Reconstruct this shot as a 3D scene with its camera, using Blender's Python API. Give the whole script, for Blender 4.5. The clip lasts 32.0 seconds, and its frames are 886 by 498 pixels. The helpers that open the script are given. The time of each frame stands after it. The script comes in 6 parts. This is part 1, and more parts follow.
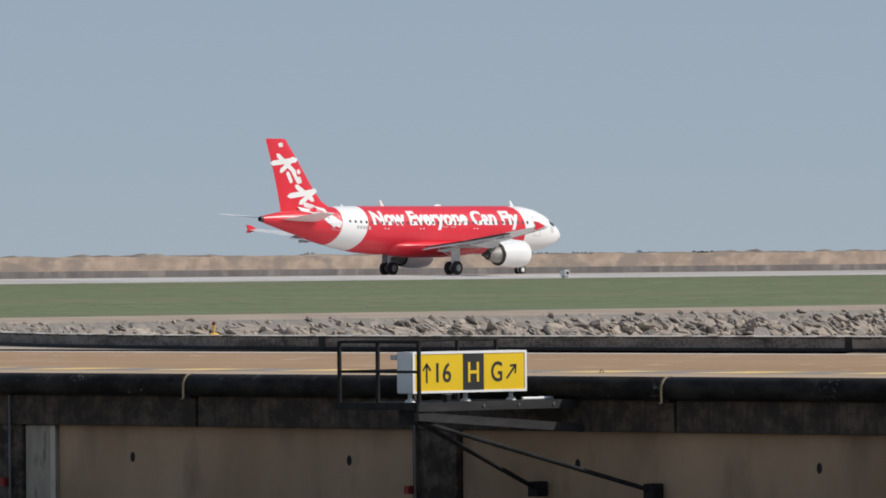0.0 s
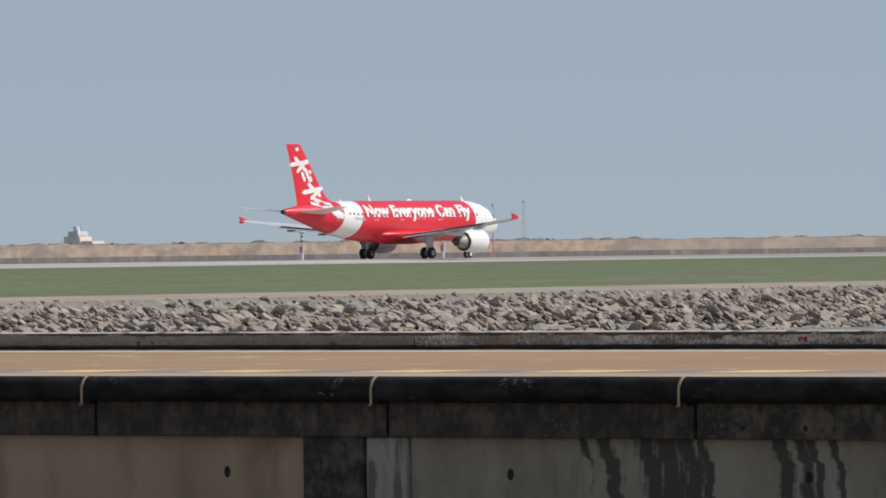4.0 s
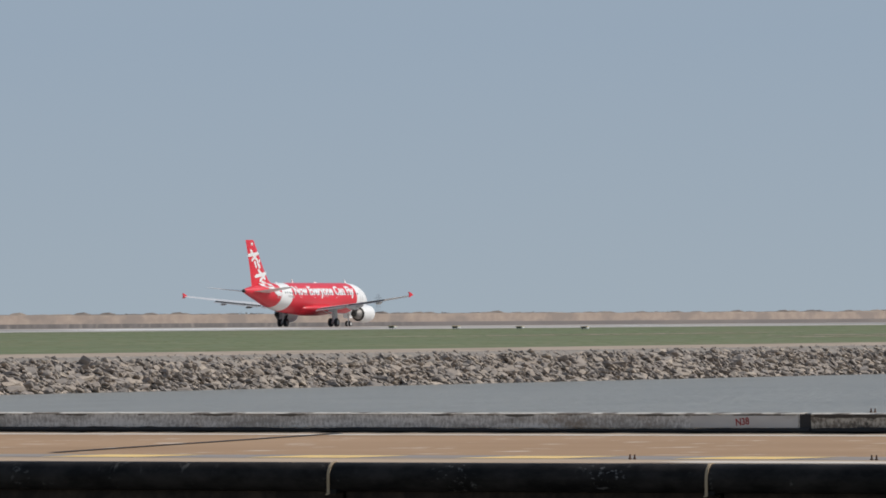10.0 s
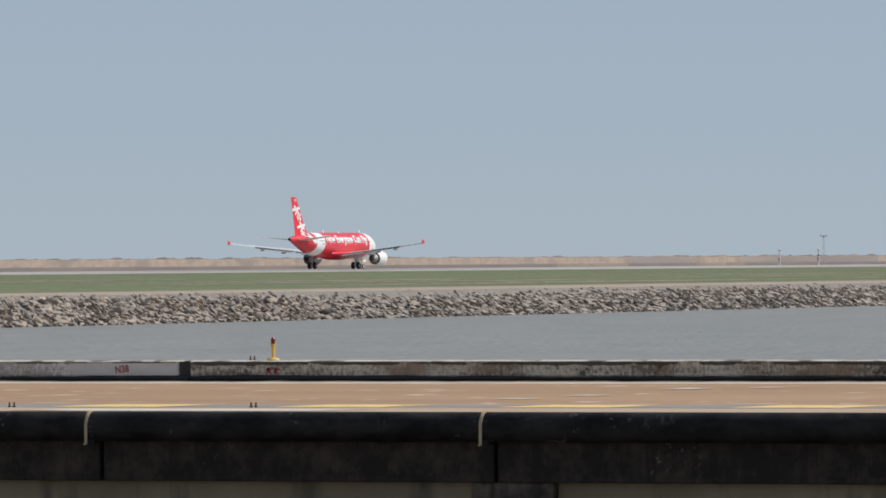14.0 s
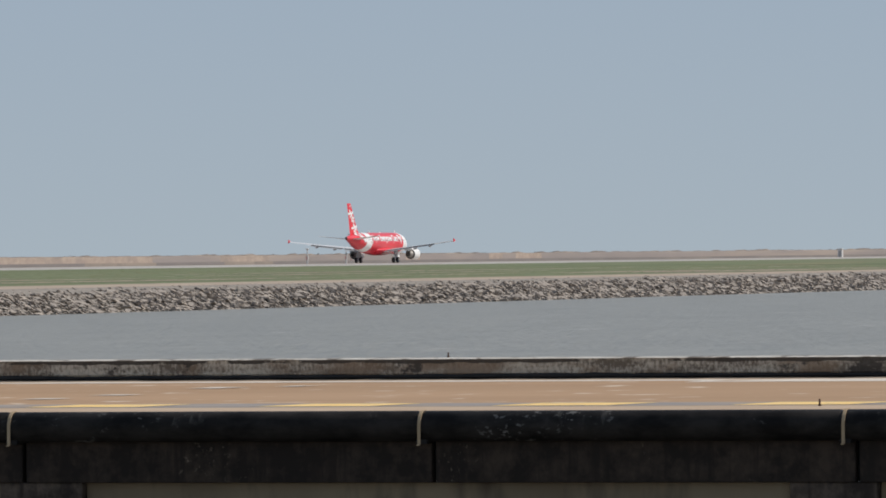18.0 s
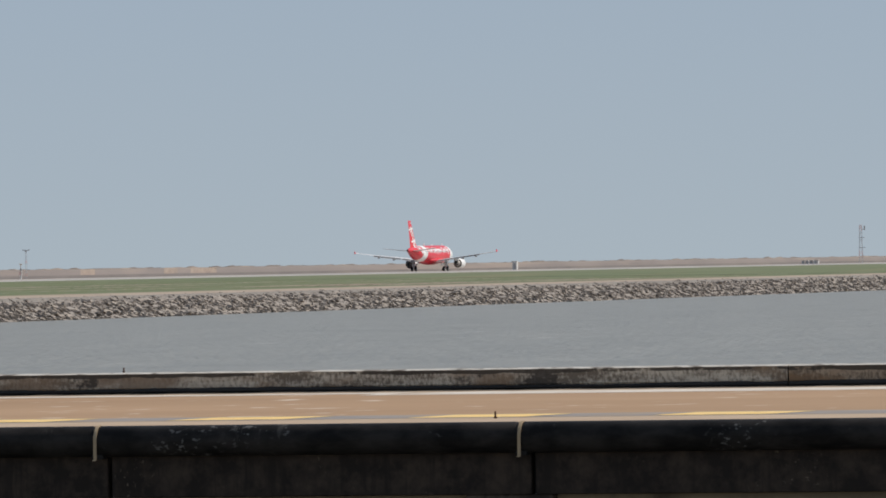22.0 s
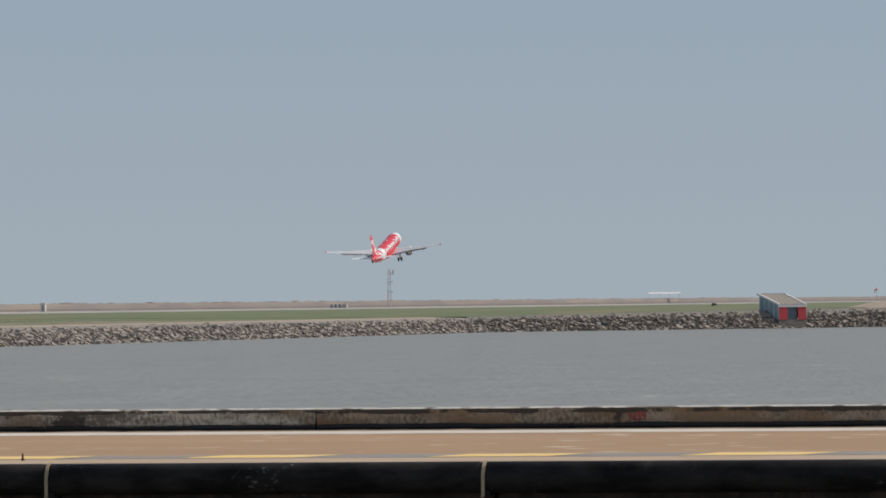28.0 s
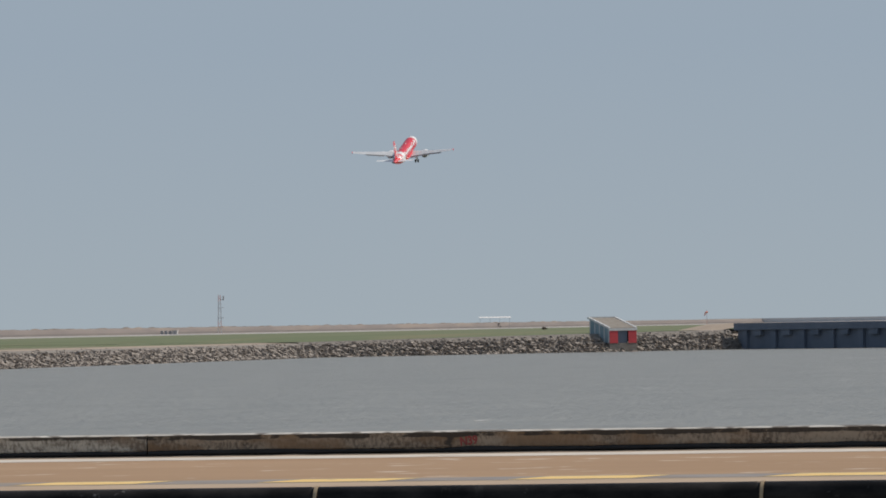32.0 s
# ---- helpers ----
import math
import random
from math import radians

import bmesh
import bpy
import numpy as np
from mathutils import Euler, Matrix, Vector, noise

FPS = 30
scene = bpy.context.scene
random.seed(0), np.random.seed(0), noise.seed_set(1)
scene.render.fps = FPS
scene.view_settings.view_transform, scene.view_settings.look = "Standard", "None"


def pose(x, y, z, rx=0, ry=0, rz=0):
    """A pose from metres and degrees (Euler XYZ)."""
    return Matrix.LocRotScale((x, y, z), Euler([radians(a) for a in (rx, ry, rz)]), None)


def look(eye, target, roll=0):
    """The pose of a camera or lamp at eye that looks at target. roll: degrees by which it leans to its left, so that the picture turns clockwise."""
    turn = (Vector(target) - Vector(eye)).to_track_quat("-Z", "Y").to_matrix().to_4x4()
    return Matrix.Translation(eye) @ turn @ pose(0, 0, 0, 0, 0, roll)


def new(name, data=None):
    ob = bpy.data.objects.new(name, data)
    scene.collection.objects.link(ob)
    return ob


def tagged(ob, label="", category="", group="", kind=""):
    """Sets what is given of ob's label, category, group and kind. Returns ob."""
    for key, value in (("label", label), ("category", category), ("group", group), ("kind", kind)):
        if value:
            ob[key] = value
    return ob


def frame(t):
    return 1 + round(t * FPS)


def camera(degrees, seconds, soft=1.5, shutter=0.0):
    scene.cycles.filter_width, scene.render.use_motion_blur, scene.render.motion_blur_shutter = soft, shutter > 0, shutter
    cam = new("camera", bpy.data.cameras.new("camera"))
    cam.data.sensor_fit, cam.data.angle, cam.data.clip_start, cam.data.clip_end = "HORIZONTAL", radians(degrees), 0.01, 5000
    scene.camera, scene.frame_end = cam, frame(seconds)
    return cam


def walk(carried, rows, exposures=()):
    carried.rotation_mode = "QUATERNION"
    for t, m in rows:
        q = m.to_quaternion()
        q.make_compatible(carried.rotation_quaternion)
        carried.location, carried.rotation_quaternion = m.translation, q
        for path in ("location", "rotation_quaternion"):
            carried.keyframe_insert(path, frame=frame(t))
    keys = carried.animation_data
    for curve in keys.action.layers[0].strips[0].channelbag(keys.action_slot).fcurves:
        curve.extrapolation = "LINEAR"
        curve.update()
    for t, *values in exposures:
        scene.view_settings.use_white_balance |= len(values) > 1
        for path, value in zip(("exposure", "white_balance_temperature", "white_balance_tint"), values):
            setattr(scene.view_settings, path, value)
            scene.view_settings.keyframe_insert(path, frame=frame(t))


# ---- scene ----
# Camera: fixed on the apron, panning after the departing airliner.
EYE = (0.0, 0.0, 1.54)
cam = camera(6.333, 32.0, soft=1.75)


def aim(yaw, pitch, roll):
    """Yaw from +y towards +x, pitch up, lean, in degrees."""
    return Matrix.Translation(EYE) @ pose(0, 0, 0, 90 + pitch, 0, -yaw) @ pose(0, 0, 0, 0, 0, roll)


PATH = [
    (0, -43.803, 0.057, -0.454), (0.5, -42.703, 0.168, -0.518), (1, -41.720, 0.205, -0.692), (1.5, -40.837, 0.106, -0.940),
    (2, -39.879, 0.428, -0.822), (2.5, -39.105, 0.372, -0.722), (3, -38.067, 0.257, -0.797), (3.5, -37.046, 0.168, -0.832),
    (4, -35.820, -0.040, -0.632), (4.5, -34.728, 0.072, -0.659), (6.5, -31.189, 0.147, -0.580), (7, -30.437, 0.185, -0.598),
    (7.5, -29.601, 0.281, -0.484), (8, -28.645, 0.302, -0.319), (8.5, -27.821, 0.289, -0.434), (9, -27.000, 0.336, -0.328),
    (9.5, -26.461, 0.416, -0.252), (10, -25.722, 0.471, -0.290), (10.5, -25.449, 0.424, -0.350), (11, -24.700, 0.272, -0.470),
    (11.5, -23.988, 0.143, -0.519), (12, -23.339, 0.074, -0.499), (12.5, -22.928, 0.089, -0.445), (13, -22.295, 0.094, -0.327),
    (13.5, -21.694, 0.079, -0.354), (15.5, -20.286, 0.214, -0.288), (16, -19.726, 0.337, -0.473), (16.5, -19.210, 0.271, -0.477),
    (17, -18.776, 0.198, -0.521), (17.5, -18.459, 0.123, -0.549), (18, -17.910, 0.040, -0.568), (18.5, -17.567, 0.035, -0.588),
    (19, -17.206, 0.064, -0.677), (19.5, -16.612, 0.125, -0.643), (20, -16.278, 0.069, -0.698), (20.5, -16.076, 0.171, -0.782),
    (21, -15.950, 0.156, -0.899), (21.5, -15.827, 0.138, -0.939), (22, -15.583, 0.110, -0.948), (22.5, -15.244, 0.143, -0.962),
    (23, -14.911, 0.156, -0.930), (23.5, -14.446, 0.125, -0.895), (24, -14.152, 0.257, -0.779), (24.5, -14.041, 0.327, -0.755),
    (25, -13.823, 0.384, -0.671), (25.5, -13.415, 0.508, -0.551), (27.5, -12.559, 0.439, -0.544), (28, -12.209, 0.374, -0.568),
    (28.5, -12.023, 0.351, -0.599), (29, -11.810, 0.368, -0.707), (29.5, -11.580, 0.437, -0.870), (30, -11.436, 0.538, -0.980),
    (30.5, -11.356, 0.468, -1.008), (31, -11.255, 0.485, -1.072), (31.5, -11.206, 0.505, -0.944), (32, -10.991, 0.538, -0.933),
]
walk(cam, [(t, aim(y, p, r)) for t, y, p, r in PATH],
     exposures=[(0, -0.02, 6440, 10), (2, 0.0, 6430, 10), (3, -0.05, 6430, 10), (4, 0.04, 6430, 10), (6.5, 0.08, 6430, 10), (8, 0.04, 6430, 10), (9, -0.02, 6430, 10), (10, -0.06, 6430, 10), (11, -0.04, 6450, 10),
                (12, 0.07, 6470, 10), (13, 0.11, 6490, 10), (16, 0.10, 6520, 10), (17, 0.02, 6540, 10), (18, 0.06, 6560, 10), (19, 0.12, 6580, 10), (21, 0.08, 6600, 10), (23, 0.10, 6620, 10),
                (25, 0.01, 6640, 10), (28, -0.05, 6660, 10), (32, -0.06, 6680, 10)])

# ---- world and sun ----
SUN_AZ, SUN_EL = 54.0, 43.0          # degrees from +y towards +x, above the horizon
world = bpy.data.worlds.new("sky")
scene.world = world
world.use_nodes = True
wn, wl = world.node_tree.nodes, world.node_tree.links
wn.clear()
w_out = wn.new("ShaderNodeOutputWorld")
w_bg = wn.new("ShaderNodeBackground")
sky = wn.new("ShaderNodeTexSky")
sky.sky_type, sky.sun_disc = "NISHITA", False
sky.sun_elevation, sky.sun_rotation = radians(SUN_EL), radians(SUN_AZ)
sky.air_density, sky.dust_density, sky.ozone_density = 1.0, 2.0, 1.5
sk = wn.new("ShaderNodeVectorMath")
sk.operation = "SCALE"
sk.inputs["Scale"].default_value = 0.085
wl.new(sky.outputs[0], sk.inputs[0])
# sea haze that thickens towards the horizon
geo = wn.new("ShaderNodeTexCoord")
sep = wn.new("ShaderNodeSeparateXYZ")
wl.new(geo.outputs["Generated"], sep.inputs[0])
ramp = wn.new("ShaderNodeMapRange")
ramp.interpolation_type = "SMOOTHSTEP"
ramp.inputs["From Min"].default_value, ramp.inputs["From Max"].default_value = 0.0, 0.55
ramp.inputs["To Min"].default_value, ramp.inputs["To Max"].default_value = 1.0, 0.30
wl.new(sep.outputs["Z"], ramp.inputs["Value"])
tint = wn.new("ShaderNodeMapRange")
tint.inputs["From Min"].default_value, tint.inputs["From Max"].default_value = 0.0, 0.035
wl.new(sep.outputs["Z"], tint.inputs["Value"])
hz = wn.new("ShaderNodeMix")
hz.data_type = "RGBA"
hz.inputs["A"].default_value = (0.360, 0.428, 0.488, 1)
hz.inputs["B"].default_value = (0.321, 0.400, 0.490, 1)
wl.new(tint.outputs[0], hz.inputs["Factor"])
wm = wn.new("ShaderNodeMix")
wm.data_type = "RGBA"
wl.new(ramp.outputs[0], wm.inputs["Factor"])
wl.new(sk.outputs[0], wm.inputs["A"])
wl.new(hz.outputs["Result"], wm.inputs["B"])
wl.new(wm.outputs["Result"], w_bg.inputs["Color"])
w_bg.inputs["Strength"].default_value = 1.0
wl.new(w_bg.outputs[0], w_out.inputs[0])

sun_data = bpy.data.lights.new("sun", "SUN")
sun_data.energy, sun_data.angle, sun_data.color = 3.15, radians(1.0), (1.0, 0.950, 0.875)
sun = new("sun", sun_data)
se, sa = radians(SUN_EL), radians(SUN_AZ)
SUN_DIR = Vector((math.sin(sa) * math.cos(se), math.cos(sa) * math.cos(se), math.sin(se)))
sun.matrix_world = look(SUN_DIR * 300, (0, 0, 0))


# ---- materials ----
def mat(name, c1, c2, scale=1.0, rough=0.8, bump=0.0, bscale=None, metal=0.0, stretch=(1, 1, 1), space="world",
        vary=0.0, island=0.0, third=None, tscale=0.15, tcut=(0.5, 0.65), spec=0.5, tstretch=None, detail=5.0):
    """Two-tone noise surface at real size, with an optional third tone in patches, bump and per-piece variation."""
    m = bpy.data.materials.new(name)
    m.use_nodes = True
    n, l = m.node_tree.nodes, m.node_tree.links
    b = n["Principled BSDF"]
    b.inputs["Roughness"].default_value, b.inputs["Metallic"].default_value = rough, metal
    b.inputs["Specular IOR Level"].default_value = spec
    if space == "world":
        src = n.new("ShaderNodeNewGeometry").outputs["Position"]
    else:
        src = n.new("ShaderNodeTexCoord").outputs["Object"]

    def coords(st):
        mp = n.new("ShaderNodeMapping")
        mp.inputs["Scale"].default_value = st
        l.new(src, mp.inputs["Vector"])
        return mp.outputs[0]

    def nz(vec, sc, dt):
        t = n.new("ShaderNodeTexNoise")
        t.inputs["Scale"].default_value, t.inputs["Detail"].default_value = sc, dt
        l.new(vec, t.inputs["Vector"])
        return t.outputs["Fac"]

    vec = coords(stretch)
    f1 = nz(vec, scale, detail)
    mr = n.new("ShaderNodeMapRange")
    mr.inputs["From Min"].default_value, mr.inputs["From Max"].default_value = 0.32, 0.68
    l.new(f1, mr.inputs["Value"])
    mix = n.new("ShaderNodeMix")
    mix.data_type = "RGBA"
    mix.inputs["A"].default_value, mix.inputs["B"].default_value = (*c1, 1), (*c2, 1)
    l.new(mr.outputs[0], mix.inputs["Factor"])
    col = mix.outputs["Result"]
    if third:
        f2 = nz(coords(tstretch or stretch), tscale, detail)
        r2 = n.new("ShaderNodeMapRange")
        r2.inputs["From Min"].default_value, r2.inputs["From Max"].default_value = tcut
        l.new(f2, r2.inputs["Value"])
        mx = n.new("ShaderNodeMix")
        mx.data_type = "RGBA"
        l.new(r2.outputs[0], mx.inputs["Factor"])
        l.new(col, mx.inputs["A"])
        mx.inputs["B"].default_value = (*third, 1)
        col = mx.outputs["Result"]
    if vary or island:
        rnd = n.new("ShaderNodeObjectInfo").outputs["Random"] if vary else n.new("ShaderNodeNewGeometry").outputs["Random Per Island"]
        k = vary or island
        mv = n.new("ShaderNodeMapRange")
        mv.inputs["To Min"].default_value, mv.inputs["To Max"].default_value = 1 - k, 1 + k
        l.new(rnd, mv.inputs["Value"])
        hs = n.new("ShaderNodeVectorMath")
        hs.operation = "SCALE"
        l.new(col, hs.inputs[0])
        l.new(mv.outputs[0], hs.inputs["Scale"])
        col = hs.outputs[0]
    l.new(col, b.inputs["Base Color"])
    if bump:
        f3 = nz(vec, bscale or scale * 6, 4.0)
        bp = n.new("ShaderNodeBump")
        bp.inputs["Strength"].default_value, bp.inputs["Distance"].default_value = 0.8, bump
        l.new(f3, bp.inputs["Height"])
        l.new(bp.outputs[0], b.inputs["Normal"])
    return m


M = {}
M["red"] = mat("red_livery_paint", (0.70, 0.026, 0.045), (0.76, 0.034, 0.055), 0.6, 0.32, space="object")
M["white"] = mat("white_aircraft_paint", (0.88, 0.88, 0.87), (0.82, 0.82, 0.81), 0.7, 0.28, space="object")
M["wing"] = mat("grey_wing_paint", (0.68, 0.685, 0.69), (0.60, 0.605, 0.61), 0.5, 0.38, space="object")
M["flap"] = mat("dull_grey_flap_paint", (0.33, 0.33, 0.335), (0.39, 0.39, 0.395), 0.8, 0.5, space="object")
M["bare"] = mat("dull_bare_metal", (0.36, 0.34, 0.325), (0.26, 0.245, 0.235), 2.0, 0.6, metal=0.35, space="object")
M["dark_metal"] = mat("sooty_metal", (0.05, 0.05, 0.05), (0.09, 0.085, 0.08), 3.0, 0.5, metal=0.4, space="object")
M["tyre"] = mat("tyre_rubber", (0.022, 0.022, 0.023), (0.035, 0.035, 0.035), 6.0, 0.85, space="object")
M["glass"] = mat("dark_glazing", (0.02, 0.022, 0.026), (0.03, 0.033, 0.038), 2.0, 0.12, space="object")
M["outline"] = mat("grey_outline_paint", (0.50, 0.46, 0.46), (0.55, 0.52, 0.52), 2.0, 0.5, space="object")
M["wgrey"] = mat("cabin_window_grey", (0.06, 0.05, 0.055), (0.09, 0.08, 0.085), 2.0, 0.3, space="object")
M["grass"] = mat("mown_grass", (0.113, 0.142, 0.062), (0.157, 0.180, 0.088), 0.09, 0.95, 0.06, 1.2, stretch=(1, 0.6, 1), third=(0.20, 0.18, 0.095), tscale=0.025, tcut=(0.50, 0.75), tstretch=(2.2, 0.3, 1), detail=9.0)
M["tussock"] = mat("grass_tussock", (0.110, 0.144, 0.058), (0.150, 0.175, 0.080), 0.5, 0.95, island=0.08, third=(0.185, 0.17, 0.088), tscale=0.05, tcut=(0.5, 0.7))
# runway tones raised so that the colour holds the grazing sky reflection
M["asphalt"] = mat("pale_runway_asphalt", (0.37, 0.335, 0.308), (0.43, 0.395, 0.365), 0.12, 0.85, 0.01, 8.0, stretch=(1, 0.12, 1), third=(0.30, 0.28, 0.265), tscale=0.03, tcut=(0.5, 0.6), tstretch=(1, 0.3, 1))
M["shoulder"] = mat("pale_concrete_shoulder", (0.49, 0.452, 0.418), (0.57, 0.53, 0.495), 0.3, 0.85, 0.01, 8.0, stretch=(1, 0.15, 1), third=(0.45, 0.42, 0.40), tscale=0.05, tcut=(0.5, 0.56), tstretch=(3, 0.25, 1), detail=8.0)
M["runway_end"] = mat("pale_pinkish_asphalt", (0.43, 0.388, 0.36), (0.50, 0.455, 0.425), 0.15, 0.85, 0.01, 8.0, stretch=(1, 0.12, 1), third=(0.37, 0.34, 0.325), tscale=0.04, tcut=(0.5, 0.6), tstretch=(1, 0.3, 1))
M["dirt"] = mat("sandy_track", (0.33, 0.26, 0.20), (0.43, 0.345, 0.27), 0.2, 0.95, 0.04, 3.0)
M["gravel"] = mat("dark_core_gravel", (0.19, 0.170, 0.150), (0.26, 0.235, 0.208), 1.5, 0.95, 0.1, 4.0)


M["seawall"] = mat("weathered_seawall_concrete", (0.325, 0.254, 0.206), (0.485, 0.378, 0.295), 0.55, 0.9, 0.03, 2.0, stretch=(1, 1, 1.8), vary=0.02, third=(0.285, 0.236, 0.204), tscale=0.24, tcut=(0.50, 0.60), tstretch=(1, 0.8, 2.0), detail=13.0)
M["seawall_mid"] = mat("pinkish_seawall_concrete", (0.345, 0.278, 0.236), (0.435, 0.352, 0.292), 0.35, 0.9, 0.03, 2.0, stretch=(1, 1, 2.2), vary=0.02, third=(0.30, 0.252, 0.222), tscale=0.12, tcut=(0.50, 0.62), tstretch=(1, 0.8, 2.0), detail=12.0)
# dull grey-mauve wall colour that includes the haze hanging before it
M["seawall_far"] = mat("hazy_weathered_seawall_concrete", (0.262, 0.232, 0.222), (0.318, 0.280, 0.264), 0.02, 0.9, third=(0.36, 0.305, 0.27), tscale=0.012, tcut=(0.52, 0.66), tstretch=(1, 1, 20), detail=9.0)
M["seawall_low_tan"] = mat("pale_tan_footing", (0.275, 0.232, 0.200), (0.350, 0.292, 0.248), 0.06, 0.9, 0.03, 2.0, third=(0.235, 0.205, 0.186), tscale=0.10, tcut=(0.52, 0.64), tstretch=(1, 1, 1.5), detail=9.0)
M["seawall_low_grey"] = mat("even_grey_footing", (0.205, 0.183, 0.178), (0.245, 0.218, 0.210), 0.05, 0.9, 0.03, 2.0, third=(0.27, 0.235, 0.215), tscale=0.02, tcut=(0.54, 0.68), detail=9.0)
M["seawall_low"] = mat("dark_seawall_footing", (0.150, 0.137, 0.135), (0.225, 0.203, 0.195), 0.5, 0.9, 0.03, 2.0, stretch=(1, 1, 0.6), vary=0.06, third=(0.29, 0.26, 0.235), tscale=0.40, tcut=(0.57, 0.68), tstretch=(1, 1, 0.7), detail=9.0)
M["crest"] = mat("crumbling_earth_crest", (0.15, 0.125, 0.105), (0.27, 0.22, 0.18), 0.5, 0.95, 0.05, 3.0, third=(0.33, 0.265, 0.21), tscale=0.1, tcut=(0.5, 0.62))
M["scrub"] = mat("dry_scrub", (0.12, 0.10, 0.075), (0.19, 0.16, 0.12), 2.0, 0.95, island=0.3)
M["deck"] = mat("tan_deck_screed", (0.335, 0.205, 0.110), (0.40, 0.252, 0.143), 0.25, 0.9, 0.004, 12.0, stretch=(0.35, 1.2, 1), third=(0.58, 0.47, 0.37), tscale=1.3, tcut=(0.62, 0.70), tstretch=(0.9, 0.7, 1), detail=12.0)
M["deck_edge"] = mat("grey_tan_asphalt_strip", (0.30, 0.232, 0.175), (0.37, 0.29, 0.22), 0.6, 0.9, 0.004, 12.0, third=(0.25, 0.23, 0.22), tscale=0.35, tcut=(0.52, 0.60), tstretch=(0.5, 2, 1), detail=9.0)
M["fillet"] = mat("grey_brown_apron_screed", (0.32, 0.265, 0.205), (0.42, 0.35, 0.275), 0.6, 0.9, 0.004, 12.0, stretch=(0.4, 1, 1), third=(0.50, 0.43, 0.35), tscale=0.8, tcut=(0.58, 0.66))
M["sand_edge"] = mat("pale_screed_margin", (0.42, 0.30, 0.20), (0.48, 0.36, 0.25), 0.5, 0.9)
M["yellow_line"] = mat("worn_yellow_marking", (0.80, 0.53, 0.17), (0.84, 0.60, 0.25), 1.5, 0.8, third=(0.46, 0.33, 0.18), tscale=2.4, tcut=(0.60, 0.68), detail=9.0)
M["slate_line"] = mat("worn_slate_grey_marking", (0.235, 0.215, 0.205), (0.30, 0.265, 0.24), 1.2, 0.85, third=(0.34, 0.25, 0.17), tscale=1.1, tcut=(0.56, 0.66), tstretch=(0.6, 2, 1), detail=9.0)
M["white_line"] = mat("worn_white_marking", (0.68, 0.62, 0.54), (0.58, 0.50, 0.42), 1.2, 0.8, third=(0.42, 0.31, 0.22), tscale=0.6, tcut=(0.6, 0.72))
M["tar"] = mat("black_joint_seal", (0.018, 0.018, 0.019), (0.032, 0.031, 0.031), 2.0, 0.7, spec=0.3)



M["kerb_top"] = mat("pale_kerb_top", (0.42, 0.39, 0.345), (0.60, 0.57, 0.52), 3.0, 0.9, third=(0.15, 0.13, 0.11), tscale=2.6, tcut=(0.52, 0.60), detail=12.0)
# near-black colour standing for the shade inside recesses, gaps and holes
M["black"] = mat("black_recess_shade", (0.012, 0.012, 0.012), (0.02, 0.02, 0.02), 2.0, 0.9)

M["drum"] = mat("dark_grey_drum_coating", (0.030, 0.030, 0.031), (0.055, 0.054, 0.054), 1.5, 0.6, 0.003, 8.0, spec=0.3, detail=9.0)
M["band"] = mat("tan_joint_band", (0.36, 0.26, 0.155), (0.46, 0.345, 0.22), 3.0, 0.7)



M["pilaster"] = mat("pale_concrete_pilaster", (0.29, 0.245, 0.195), (0.43, 0.375, 0.305), 1.6, 0.9, 0.006, 9.0, stretch=(2.5, 1, 0.5), third=(0.17, 0.135, 0.105), tscale=1.6, tcut=(0.52, 0.62), tstretch=(2.5, 1, 0.5), detail=11.0)
M["wall"] = mat("brown_grey_wall_concrete", (0.325, 0.212, 0.130), (0.445, 0.302, 0.194), 0.6, 0.9, 0.006, 9.0, stretch=(1, 1, 0.5), third=(0.25, 0.166, 0.108), tscale=0.9, tcut=(0.52, 0.72), tstretch=(1.2, 1, 0.5), detail=11.0)
M["wall_wet_edge"] = mat("pale_mortar", (0.46, 0.40, 0.33), (0.56, 0.50, 0.42), 2.0, 0.9, 0.006, 9.0)
M["wall_olive"] = mat("dim_olive_wall_concrete", (0.192, 0.148, 0.097), (0.285, 0.225, 0.148), 0.8, 0.9, 0.006, 9.0, stretch=(1, 1, 0.5), third=(0.11, 0.086, 0.062), tscale=0.9, tcut=(0.52, 0.64), tstretch=(1.5, 1, 0.4), detail=11.0)
M["steel_black"] = mat("black_painted_steel", (0.012, 0.0115, 0.0115), (0.028, 0.0265, 0.026), 4.0, 0.75, spec=0.2)
M["steel_dusty"] = mat("dusty_black_steel", (0.024, 0.024, 0.025), (0.046, 0.045, 0.045), 3.0, 0.6, spec=0.3, stretch=(1, 0.6, 3), detail=9.0)
M["steel_grey"] = mat("dull_galvanised_steel", (0.10, 0.10, 0.105), (0.16, 0.16, 0.16), 3.0, 0.55, metal=0.3)
M["sign_white"] = mat("white_sign_casing", (0.90, 0.89, 0.88), (0.84, 0.83, 0.82), 2.0, 0.5)
M["sign_yellow"] = mat("yellow_sign_face", (0.86, 0.58, 0.012), (0.82, 0.54, 0.012), 1.0, 0.45)
M["sign_black"] = mat("black_sign_face", (0.020, 0.021, 0.022), (0.03, 0.03, 0.03), 1.0, 0.5)
M["hyd_red"] = mat("red_valve_paint", (0.30, 0.018, 0.015), (0.20, 0.016, 0.014), 6.0, 0.55)
M["lamp_yellow"] = mat("yellow_lamp_post", (0.80, 0.50, 0.09), (0.68, 0.42, 0.08), 6.0, 0.55)
M["lamp_red"] = mat("dark_red_lens", (0.22, 0.012, 0.012), (0.16, 0.012, 0.012), 6.0, 0.3)
